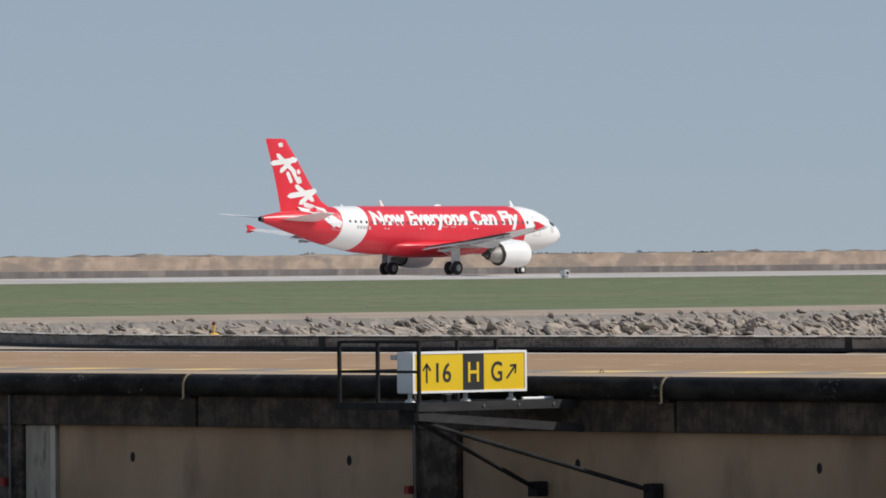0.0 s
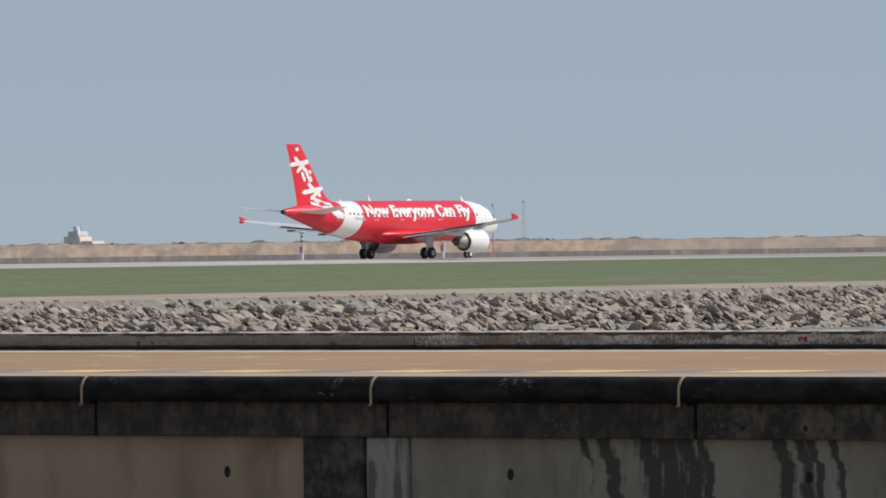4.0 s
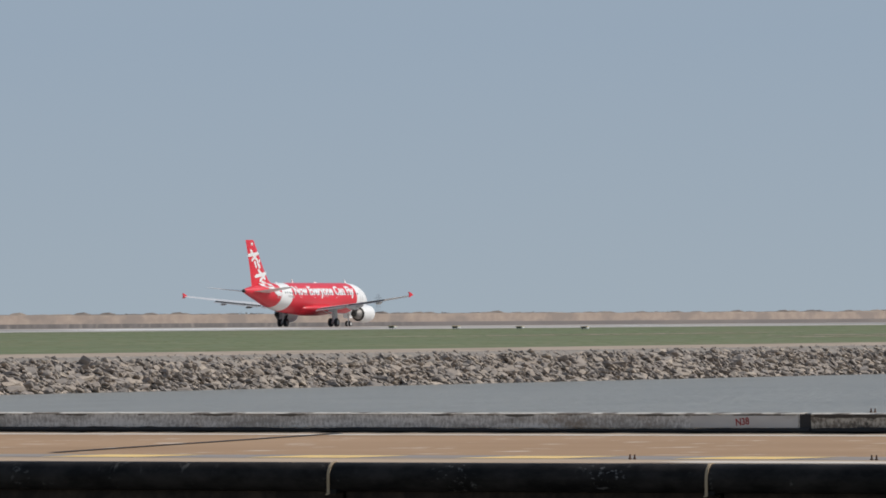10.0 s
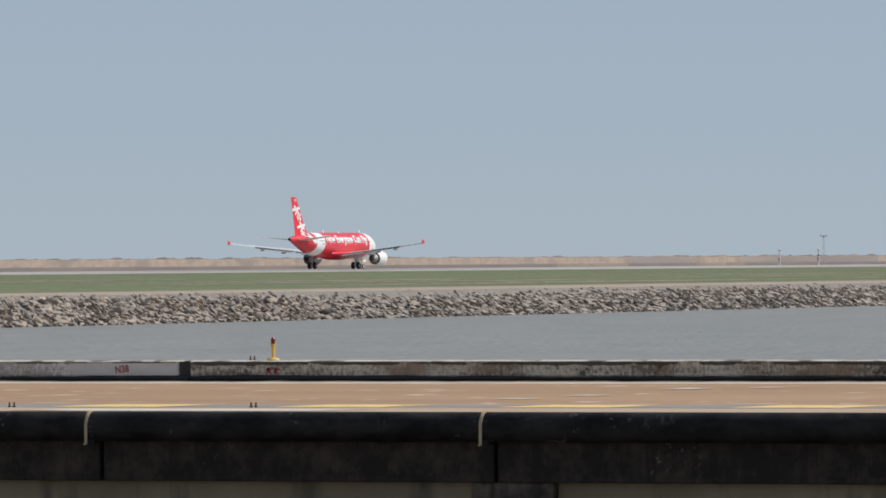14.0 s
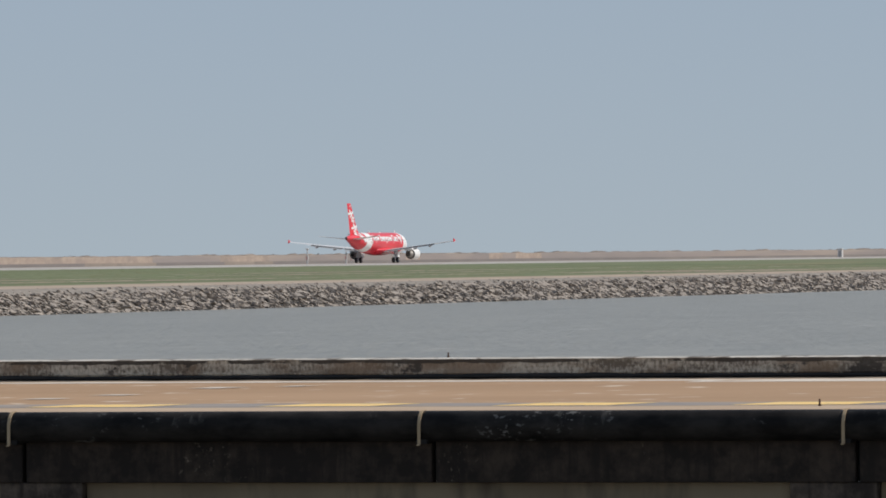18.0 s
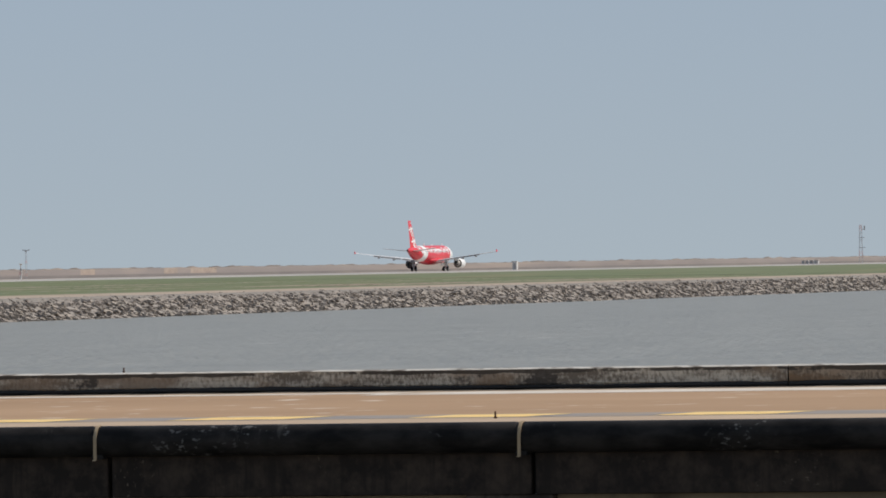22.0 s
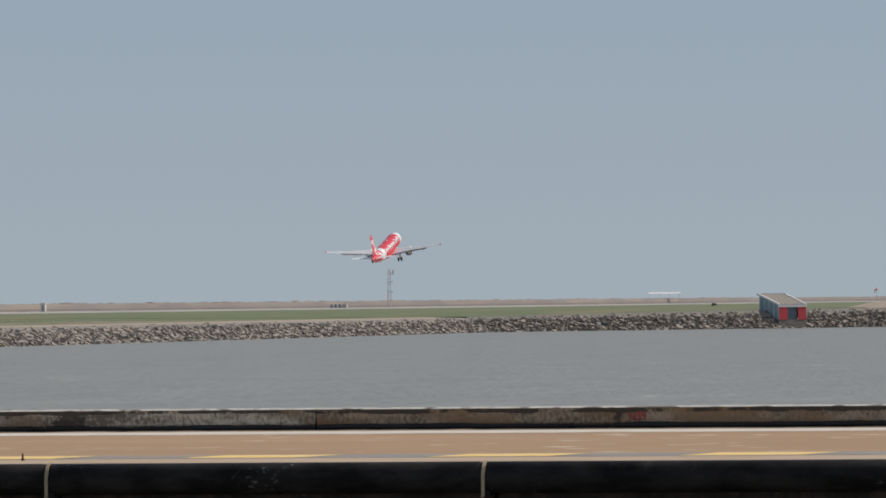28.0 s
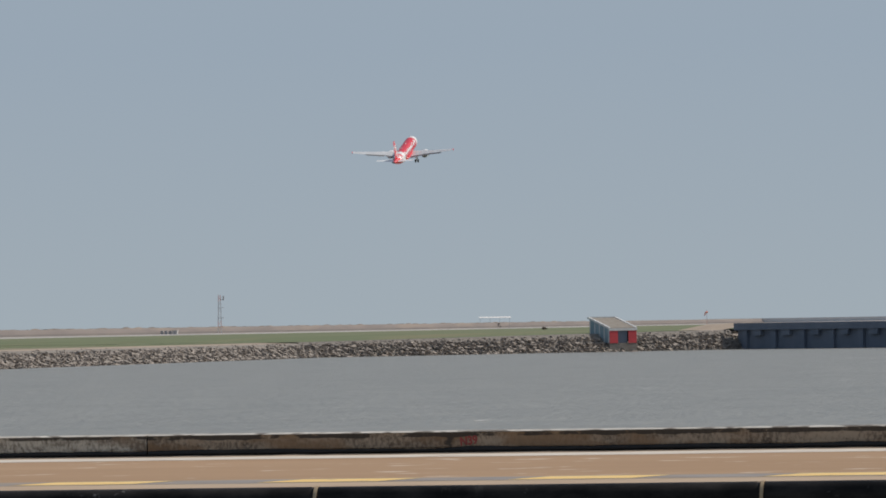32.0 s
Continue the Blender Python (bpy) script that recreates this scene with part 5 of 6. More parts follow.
def papi(x, y, z):
    t = thing("approach_light_unit", "low pale approach light unit in the grass", "light", (x, y, z), group="approach light units")
    for a in (-0.35, 0.0, 0.35):
        part("leg", tubed((a, 0, 0), (a, 0, 0.22), 0.04, n=8), M["mast_grey"], t)
    part("body", boxed((-0.42, -0.4, 0.2), (0.42, 0.4, 0.46), 0.04), M["mast_white"], t)
    part("hood", boxed((-0.45, -0.5, 0.45), (0.45, 0.25, 0.49)), M["lamp_yellow"], t)
    part("lens", boxed((-0.3, -0.41, 0.27), (0.3, -0.403, 0.40)), M["glass"], t)


for k in range(4):
    papi(-446.5 + 8.95 * k, 912, -0.30 - 0.06 * k)


def sensor_pole(x, y, h, checks, z=-0.30):
    t = thing("sensor_pole", "white pole with dark checks and a two-armed sensor head", "pole", (off(x, y), y, z), group="sensor poles")
    part("pole", tubed((0, 0, 0), (0, 0, h * 0.30), 0.20, 0.18), M["mast_white"], t)
    part("control_box", boxed((-0.26, -0.14, h * 0.30), (-0.06, 0.14, h * 0.50), 0.02), M["mast_pink"], t, "red control box, paled by painted haze")
    part("mast", tubed((0.12, 0.05, h * 0.30), (0.12, 0.05, h * 0.60), 0.13), M["mast_white"], t)
    for k in range(5):
        part("mast_band", tubed((0, 0, h * (0.56 + 0.075 * k)), (0, 0, h * (0.635 + 0.075 * k)), 0.125), M["steel_grey" if k in checks else "mast_white"], t, "dark mast band" if k in checks else "white mast band")
    part("sensor_head", revolve([(0, 0.14), (0.10, 0.22), (0.30, 0.40), (0.36, 0.36)], (0, 0, h - 0.36), (0, 0, 1), 12), M["mast_white"], t, "flared white sensor head")


for x, y, h, checks in ((-520, 709.7, 3.35, (1, 3)), (-520, 737, 3.4, (1, 3)), (-520, 1596, 3.4, ()), (-520, 1623, 3.5, (0, 1))):
    sensor_pole(x, y, h, checks)


def cross_mast(x, y, h):
    t = thing("instrument_mast", "thin grey mast with a crossarm of instruments", "mast", (off(x, y), y, -0.30))
    part("pole", tubed((0, 0, 0), (0, 0, h), 0.045), M["mast_pale"], t)
    part("crossarm", boxed((-0.8, -0.04, h - 0.1), (0.8, 0.04, h - 0.03)), M["mast_white"], t)
    for s_ in (-0.75, 0.0, 0.75):
        part("instrument", revolve([(0, 0.05), (0.05, 0.10), (0.12, 0.09), (0.16, 0.03)], (s_, 0, h - 0.08), (0, 0, 1), 10), M["mast_white"], t)
    part("base", tubed((0, 0, 0), (0, 0, 0.5), 0.16), M["mast_white"], t)


cross_mast(-545, 778, 3.25)


def windsock(x, y, h, zs, fat=0.42, m="orange"):
    t = thing("windsock", "orange windsock drooping from a red mast", "windsock", (off(x, y), y, -0.30))
    part("lower_mast", tubed((0, 0, 0), (0, 0, zs + 0.1), 0.055), M["mast_red"], t)
    for dx in (-0.16, 0.16):
        part("upper_mast", tubed((dx, 0, zs), (dx * 0.4, 0, h), 0.016, n=6), M["mast_pale"], t)
    part("lamp", tubed((0, 0, h - 0.05), (0, 0, h + 0.22), 0.12), M["mast_grey"], t)
    bm = bmesh.new()
    rings = []
    way = [(0.44, 0.10, 0.45), (0.40, 0.12, 0.80), (0.22, 0.16, 1.02), (0.0, 0.18, 1.04), (-0.24, 0.16, 0.96), (-0.55, 0.02, 0.80), (-0.72, -0.26, 0.66), (-0.86, -0.60, 0.55), (-0.98, -0.98, 0.46), (-1.08, -1.34, 0.38)]
    for i, (u, w, r) in enumerate(way):
        p, q = way[max(0, i - 1)], way[min(len(way) - 1, i + 1)]
        k = fat / 0.42
        d = Vector(((q[0] - p[0]) * 0.79, (q[0] - p[0]) * 0.62, q[1] - p[1])).normalized()
        e = d.cross(Vector((-0.62, 0.79, 0))).normalized()
        g = d.cross(e)
        c = Vector((u * 0.79 * k, u * 0.62 * k, zs + w * k))
        rings.append([c + (e * math.cos(a) + g * math.sin(a)) * r * fat for a in [2 * math.pi * i / 16 for i in range(16)]])
    loft(bm, rings)
    part("sock", bm, M[m], t, "orange cloth sock", True)
    part("hoop", revolve([(0, fat + 0.01), (0.05, fat + 0.01)], (0.06, 0.05, zs + 0.18), (-0.79, -0.62, 0), 16), M["mast_red"], t)


windsock(-535, 768.6, 6.2, 3.95)
windsock(-432, 2996, 5.2, 4.6, 0.38)


def lattice(x, y, h, w, label, group="", red="mast_red", grey="mast_grey", thin=1.0):
    t = thing("lattice_mast", label, "mast", (off(x, y), y, -0.30), group=group)
    n = max(4, int(h / (w * 1.6)))
    for k in range(n):
        z0, z1 = h * k / n, h * (k + 1) / n
        f0, f1 = 1 - 0.45 * k / n, 1 - 0.45 * (k + 1) / n
        bm = bmesh.new()
        cs = [(-1, -1), (1, -1), (1, 1), (-1, 1)]
        rr_ = (0.018 + w * 0.022) * thin
        for i, (a, b) in enumerate(cs):
            c, d = cs[(i + 1) % 4]
            p0 = (a * w / 2 * f0, b * w / 2 * f0, z0)
            tube(bm, p0, (a * w / 2 * f1, b * w / 2 * f1, z1), rr_, n=6)
            tube(bm, p0, (c * w / 2 * f1, d * w / 2 * f1, z1), rr_ * 0.7, n=5)
            tube(bm, p0, (c * w / 2 * f0, d * w / 2 * f0, z0), rr_ * 0.7, n=5)
        part("section", bm, M[red if k % 4 == 1 else grey], t, "red lattice section" if k % 4 == 1 else "grey lattice section")
    return t, h


mast, hh = lattice(-535, 775.1, 6.6, 0.5, "slim red and white lattice mast, paled by painted haze", "", "mast_pink", "mast_pale", 0.36)
part("sensor", boxed((-0.14, -0.14, hh), (0.14, 0.14, hh + 0.2), 0.03), M["mast_pale"], mast)
cup, hh = lattice(-535, 1673.7, 6.4, 0.42, "slim red and white lattice mast, paled by painted haze", "", "mast_pink", "mast_pale", 0.5)
part("crossarm", boxed((-0.8, -0.06, hh - 0.02), (0.8, 0.06, hh + 0.13), 0.02), M["mast_grey"], cup)
part("sensor", boxed((-0.2, -0.15, hh - 0.28), (0.2, 0.15, hh + 0.10), 0.05), M["mast_grey"], cup)
for s_ in (-0.72, 0.72):
    part("instrument", revolve([(0, 0.05), (0.06, 0.11), (0.14, 0.10), (0.2, 0.03)], (s_, 0, hh + 0.12), (0, 0, 1), 10), M["mast_grey"], cup)
tower, hh = lattice(-520, 2509, 12.4, 1.15, "red and white lattice tower with side platforms", "", "mast_pink", "mast_pale")
for z in (hh * 0.66, hh * 0.40):
    part("side_platform", boxed((-0.5, -0.6, z), (1.5, 0.6, z + 0.15)), M["mast_grey"], tower)
part("antenna", tubed((1.3, 0, hh * 0.86), (1.3, 0, hh * 0.97), 0.22), M["mast_grey"], tower)
part("antenna_arm", boxed((0.1, -0.06, hh * 0.87), (1.3, 0.06, hh * 0.885)), M["mast_grey"], tower)


def cabin(x, y, z, sx, sy, sz, m, label):
    t = thing("equipment_cabin", label, "cabin", (off(x, y), y, z), group="equipment cabins")
    part("body", boxed((-sx / 2, -sy / 2, 0), (sx / 2, sy / 2, sz * 0.92), 0.05), M[m], t)
    part("roof", boxed((-sx / 2 - 0.12, -sy / 2 - 0.12, sz * 0.92), (sx / 2 + 0.12, sy / 2 + 0.12, sz)), M["mast_white"], t)
    part("door", boxed((-0.3, -sy / 2 - 0.03, 0.05), (0.3, -sy / 2 - 0.002, sz * 0.75)), M["mast_grey"], t)


cabin(-520, 2055, -0.3, 1.2, 1.2, 2.4, "mast_white", "small white equipment cabin beside the runway")
cabin(-520, 2440, -0.3, 1.6, 1.2, 1.3, "mast_white", "white equipment cabin beside grey cabinets")
for k in range(3):
    cabin(-521.6 - 1.3 * k, 2440, -0.3, 0.8, 1.0, 1.2, "mast_grey", "grey equipment cabinet beside the runway")

shelter = thing("far_canopy", "long low white canopy roof beyond the runway end", "canopy", (-645.5, 3440, 0.0), rz=10.6)
part("roof", prism([(-2.0, 3.86), (2.0, 4.42), (2.0, 4.5), (-2.0, 3.94)], -6.9, 6.9, axis=0), M["runway_paint"], shelter)
for xx in (-6.4, -2.1, 2.1, 6.4):
    part("post", boxed((xx - 0.06, 1.2, -0.4), (xx + 0.06, 1.35, 4.30)), M["mast_pale"], shelter)

ship = thing("ship", "distant hazy ship superstructure beyond the seawall", "ship", (-1680, 2118, WATER_Z - 1.3), rz=0)
part("hull", boxed((-11, -5, -1), (10, 5, 4.5), 0.5), M["ship"], ship)
part("deckhouse", boxed((-4, -3.5, 4.5), (3.0, 3.5, 10.2), 0.3), M["ship_tan"], ship)
part("bridge_deck_house", boxed((-2.6, -3.0, 10.2), (1.8, 3.0, 11.9), 0.3), M["ship"], ship)
part("funnel", tubed((-1.0, 0, 11.8), (-1.2, 0, 13.6), 1.2, 0.9), M["ship"], ship)
part("cargo_block", boxed((3.2, -3.5, 4.4), (8.5, 3.5, 8.6), 0.3), M["ship_tan"], ship, "tan cargo block")
part("mast", tubed((1.0, 0, 11.8), (1.0, 0, 14.4), 0.2), M["ship"], ship)

pylon, hh = lattice(-2045, 4300, 17.9, 2.4, "distant pale lattice pylon beyond the seawall", "", "mast_pale", "mast_pale", 0.6)
pylon.location.z = WATER_Z
for z in (0.72, 0.86):
    part("crossarm", boxed((-2.6, -0.15, hh * z), (2.6, 0.15, hh * z + 0.25)), M["mast_pale"], pylon)

# boat shed on the corner of the shore
shed = thing("boat_shed", "boat shed with red front, blue-grey side and white roof trim", "shed", HUT, rz=45)
SW, SL = 5.7, 5.9          # width of the front, length of the side


def zr(v):
    return 2.90 + 1.72 * v / SL


bm = bmesh.new()
part("side_wall", prism([(0, 0.4), (SL, 0.9), (SL, zr(SL) - 0.15), (0, zr(0) - 0.15)], 0.0, 0.2, axis=0), M["hut_blue"], shed)
part("far_wall", prism([(0, 0.4), (SL, 0.9), (SL, zr(SL) - 0.15), (0, zr(0) - 0.15)], SW - 0.2, SW, axis=0), M["hut_blue"], shed)
part("back_wall", boxed((0.2, SL - 0.2, 0.8), (SW - 0.2, SL, zr(SL) - 0.16)), M["hut_blue"], shed)
for k in range(5):
    v = 0.15 + k * (SL - 0.4) / 4
    part("side_rib", boxed((-0.08, v - 0.07, 0.4 + 0.08 * k), (-0.002, v + 0.07, zr(v) - 0.16)), M["mast_white"], shed, "white side rib")
part("front_panel", boxed((0.02, -0.06, 0.35), (1.75, -0.003, zr(0) - 0.42)), M["hut_red"], shed, "red front panel")
part("front_panel", boxed((SW - 1.75, -0.06, 0.35), (SW - 0.02, -0.003, zr(0) - 0.42)), M["hut_red"], shed, "red front panel")
# a closed panel; the doorway's shade is its dark colour
part("door_opening", boxed((1.76, 0.25, 0.35), (SW - 1.76, 0.3, zr(0) - 0.45)), M["quay"], shed, "dark blue panel coloured as the doorway's shade")
part("front_trim", boxed((-0.1, -0.12, zr(0) - 0.41), (SW + 0.1, 0.02, zr(0) + 0.02)), M["mast_white"], shed, "white roof trim")
part("roof", prism([(0, zr(0)), (SL + 0.2, zr(SL + 0.2)), (SL + 0.2, zr(SL + 0.2) + 0.1), (0, zr(0) + 0.1)], 0.25, SW - 0.25, axis=0), M["hut_roof"], shed, "brown-grey sloping roof")
for a in (-0.12, SW - 0.24):
    part("roof_trim", prism([(0.03, zr(0) - 0.13), (SL + 0.3, zr(SL + 0.3) - 0.13), (SL + 0.3, zr(SL + 0.3) + 0.2), (0.03, zr(0) + 0.2)], a, a + 0.36, axis=0), M["mast_white"], shed, "white roof trim")
part("back_trim", boxed((-0.1, SL + 0.31, zr(SL) - 0.1), (SW + 0.1, SL + 0.5, zr(SL) + 0.32)), M["mast_white"], shed)
part("plinth", boxed((0.0, 0.0, -1.2), (SW, SL, 0.39)), M["gravel"], shed)

# second taxiway bridge in the distance
QA, QB = Vector((-216.0, 1383, 0)), Vector((-60, 1211, 0))
qd = (QB - QA)
qang = math.degrees(math.atan2(qd.y, qd.x))
quay = thing("second_bridge", "long concrete bridge on piers over the water, haze-blue shade in its colour", "bridge", (QA.x, QA.y, 0), kind="structure", rz=qang)
QL = qd.length
# every face takes the same colour with haze and shade put in
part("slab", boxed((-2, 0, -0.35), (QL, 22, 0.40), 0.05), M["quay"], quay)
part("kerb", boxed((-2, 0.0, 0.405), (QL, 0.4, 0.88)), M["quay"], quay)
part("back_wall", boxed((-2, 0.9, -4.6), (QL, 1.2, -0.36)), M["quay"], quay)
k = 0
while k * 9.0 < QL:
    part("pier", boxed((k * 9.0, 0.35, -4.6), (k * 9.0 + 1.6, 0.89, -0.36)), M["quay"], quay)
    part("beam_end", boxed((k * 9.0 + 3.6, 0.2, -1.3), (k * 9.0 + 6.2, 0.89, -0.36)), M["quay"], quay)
    k += 1


# ---- airliner ----
# local axes: x to its right, y ahead, z up; the origin on the ground between the main wheels
WINGS = []


def airliner():
    t = thing("airliner", "red and white twin-engine airliner on its take-off run", "airliner")
    NOSE = 17.7
    secs = [(0, 3.35, .03, .03), (.22, 3.37, .40, .38), (.8, 3.44, .80, .78), (1.6, 3.53, 1.16, 1.17), (2.6, 3.66, 1.50, 1.56),
            (3.8, 3.78, 1.77, 1.86), (5.2, 3.85, 1.93, 2.02), (6.6, 3.87, 1.975, 2.07), (15, 3.87, 1.975, 2.07), (23.6, 3.87, 1.975, 2.07), (26, 3.95, 1.95, 1.99),
            (28.5, 4.12, 1.80, 1.79), (31, 4.35, 1.46, 1.47), (33.4, 4.58, 1.02, 1.05), (35.3, 4.73, .66, .70), (36.8, 4.82, .36, .38), (37.28, 4.84, .24, .26)]

    def section(x):
        for a, b in zip(secs, secs[1:]):
            if a[0] <= x <= b[0]:
                f = (x - a[0]) / (b[0] - a[0])
                return [p + (q - p) * f for p, q in zip(a, b)]
        return secs[-1]

    def skin(y, ang, out=0.0):
        """A place on the fuselage: y ahead, ang from straight right up over the roof."""
        x, zc, rx, rz = section(NOSE - y)
        return Vector(((rx + out) * math.cos(ang), y, zc + (rz + out) * math.sin(ang)))
    N = 40
    rings = []
    xs = []
    for a, b in zip(secs, secs[1:]):
        m = max(1, int((b[0] - a[0]) / 1.3))
        xs += [a[0] + (b[0] - a[0]) * i / m for i in range(m)]
    xs.append(secs[-1][0])
    for x in xs:
        rings.append([skin(NOSE - x, 2 * math.pi * i / N) for i in range(N)])
    fus = part("fuselage", loft(bmesh.new(), rings), M["livery"], t, "red fuselage with white nose and white rear band", True)
    part("tail_pipe", revolve([(0, 0.25), (0.35, 0.22), (0.36, 0.14), (0.1, 0.12)], (0, NOSE - 37.20, 4.84), (0, -1, 0.04), 16), M["dark_metal"], fus, "dark auxiliary exhaust")

    # belly fairing
    rings = []
    for f, w, h in ((7.6, .3, .1), (6.6, 1.3, .5), (5.0, 1.95, .9), (2.5, 2.12, 1.05), (-1.5, 2.12, 1.05), (-4.0, 1.9, .85), (-5.6, 1.2, .45), (-6.4, .3, .1)):
        rings.append([(w * math.cos(a), f, 2.55 + (h if math.sin(a) < 0 else 0.55 * h) * math.sin(a)) for a in [2 * math.pi * i / 24 for i in range(24)]])
    part("belly_fairing", loft(bmesh.new(), rings), M["red"], t, "", True)

    def aero(le, te, thick, n=9):
        """Closed section between a leading and a trailing edge point, thick along z."""
        le, te = Vector(le), Vector(te)
        up, dn = [], []
        for i in range(n):
            f = i / (n - 1)
            e = 5 * (0.2969 * f ** .5 - 0.126 * f - 0.3516 * f * f + 0.2843 * f ** 3 - 0.1036 * f ** 4)
            p = le + (te - le) * f
            up.append(p + Vector((0, 0, e * thick * 0.6)))
            dn.append(p - Vector((0, 0, e * thick * 0.4)))
        return up + dn[-2:0:-1]

    for s in (1, -1):
        side = "right" if s > 0 else "left"
        rings = [aero((s * x, a, z), (s * x, b, z - 0.04), th) for x, a, b, z, th in
                 ((1.6, 6.6, -1.55, 2.45, 1.05), (3.2, 5.4, -1.55, 2.62, .92), (6.4, 3.55, -1.45, 2.95, .62), (11.5, .80, -2.85, 3.45, .40), (16.9, -2.15, -3.85, 4.06, .19))]
        wing = part("wing", loft(bmesh.new(), rings), M["wing"], t, "grey swept wing with red tip fence", True)
        WINGS.append((wing, s))
        # drooped flaps and track fairings
        for x0, x1, y0, y1, z0, z1, c in ((2.1, 6.2, -1.35, -1.3, 2.45, 2.85, 1.15), (6.6, 12.6, -1.35, -2.85, 2.88, 3.47, 0.95)):
            rings = []
            for x, y, z, ch in ((x0, y0, z0, c), (x1, y1, z1, c * .8)):
                rings.append(aero((s * x, y + 0.25, z - 0.02), (s * x, y - ch * 0.75, z - ch * 0.30), 0.18))
            part("flap", loft(bmesh.new(), rings), M["flap"], wing, "lowered dull grey flap", True)
        for x0, y0, z0, x1, y1, z1 in ((2.2, -1.1, 2.34, 6.2, -1.1, 2.76), (6.6, -1.15, 2.80, 12.6, -2.65, 3.40)):
            # solid dark bar in place of the shade in the flap's gap
            part("flap_cove", loft(bmesh.new(), [[(s * x, y + .22, z), (s * x, y - .12, z), (s * x, y - .12, z + .1), (s * x, y + .22, z + .1)] for x, y, z in ((x0, y0, z0), (x1, y1, z1))]), M["dark_metal"], wing, "dark strip drawn as the shaded gap before the flap")
        rings = [aero((s * 12.9, -2.98, 3.57), (s * 12.9, -3.48, 3.52), .10), aero((s * 16.2, -3.48, 3.95), (s * 16.2, -3.88, 3.91), .08)]
        part("aileron", loft(bmesh.new(), rings), M["wing"], wing, "", True)
        for x, y, z, L in ((4.0, -0.6, 2.32, 3.0), (8.2, -1.1, 2.78, 2.7), (11.6, -2.1, 3.15, 2.3)):
            prof = [(0, .04), (.4, .15), (L * .45, .22), (L * .8, .13), (L, .03)]
            part("flap_fairing", revolve(prof, (s * x, y + L * .45, z + .02), (0, -1, -0.10), 12), M["wing"], wing, "", True)
        rings = [aero((s * x, a + .10, z - .03), (s * x, a - .35, z - .06), th) for x, a, z, th in ((7.4, 3.0, 3.03, .12), (16.2, -1.72, 3.95, .08))]
        part("slat", loft(bmesh.new(), rings), M["bare"], wing, "bare metal slat", True)
        bm = prism([(-2.75, 4.08), (-3.65, 4.42), (-4.15, 4.48), (-3.92, 4.08), (-4.12, 3.78), (-3.72, 3.78)], s * 16.93 - 0.05, s * 16.93 + 0.05, axis=0)
        part("tip_fence", bm, M["red"], wing, "red wingtip fence")
        # tailplane
        rings = [aero((s * x, a, z - 0.035 * (a - b)), (s * x, b, z + 0.02 * (a - b)), th) for x, a, b, z, th in ((0.7, -13.7, -17.9, 4.72, .48), (3.2, -15.2, -18.35, 5.0, .34), (6.15, -17.1, -18.75, 5.32, .16))]
        part("tailplane", loft(bmesh.new(), rings), M["white"], t, "pale grey tailplane", True)
        # engine
        cy, cz, cx = 6.75, 1.78, s * 5.75
        nac = part("nacelle", revolve([(0.02, .93), (0, 1.0), (.12, 1.09), (.6, 1.18), (1.5, 1.21), (2.6, 1.10), (3.2, .98), (3.22, .93), (2.0, .90), (.5, .90)], (cx, cy, cz), (0, -1, -0.02), 32), M["white"], t, "white engine nacelle", True)
        part("fan_duct_ring", revolve([(0, .975), (.14, .93), (.15, .88), (0.0, .90)], (cx, cy - 3.2, cz - .06), (0, -1, -.02), 28), M["dark_metal"], nac, "dark nozzle ring", True)
        part("core_cowl", revolve([(0, .80), (.5, .74), (1.1, .56), (1.5, .45), (1.55, .40), (1.2, .36)], (cx, cy - 3.0, cz - .06), (0, -1, -.02), 24), M["bare"], nac, "bare metal exhaust cowl", True)
        part("exhaust_plug", revolve([(0, .34), (.5, .28), (1.0, .10), (1.08, .02)], (cx, cy - 4.2, cz - .08), (0, -1, -.02), 18), M["dark_metal"], nac, "dark exhaust plug", True)
        part("fan_face", revolve([(0, .91), (.05, .30), (-.35, .05)], (cx, cy - .7, cz), (0, -1, 0), 24), M["dark_metal"], nac, "dark fan")
        rings = []
        for y, z0, z1, w in ((5.9, 2.85, 2.95, .06), (4.4, 2.70, 3.12, .22), (2.6, 2.25, 3.0, .24), (1.0, 2.35, 2.85, .18), (-.2, 2.62, 2.78, .05)):
            rings.append([(cx - w, y, z0), (cx + w, y, z0), (cx + w, y, z1), (cx - w, y, z1)])
        part("pylon", loft(bmesh.new(), rings), M["wing"], t, "grey engine pylon", True)
        # main gear
        gx = s * 3.8
        gear = part("main_gear_leg", tubed((gx, 0, .58), (gx * .97, 0, 2.6), .14, .17), M["white"], t)
        part("side_brace", tubed((gx * .98, 0, 1.5), (s * 1.9, 0.1, 2.3), .06), M["white"], gear)
        part("gear_door", boxed((gx * 1.05 + s * .1 - .03, -.55, 1.05), (gx * 1.05 + s * .1 + .03, .55, 2.55), .02), M["wing"], gear, "grey gear door")
        for dx in (-.44, .44):
            wheel = part("wheel", revolve([(-.20, .30), (-.20, .50), (-.13, .575), (.13, .575), (.20, .50), (.20, .30)], (gx + dx, 0, .585), (1, 0, 0), 26), M["tyre"], gear, "black tyre", True)
            part("rim", revolve([(-.207, .12), (-.203, .29), (.203, .29), (.207, .12)], (gx + dx, 0, .585), (1, 0, 0), 20), M["mast_grey"], wheel, "grey wheel rim")
        # pairs of overwing exits and passenger doors, drawn as thin outlines
        def outline(y0, y1, a0, a1, name, m="outline", w=.05):
            bm = bmesh.new()
            steps = 6
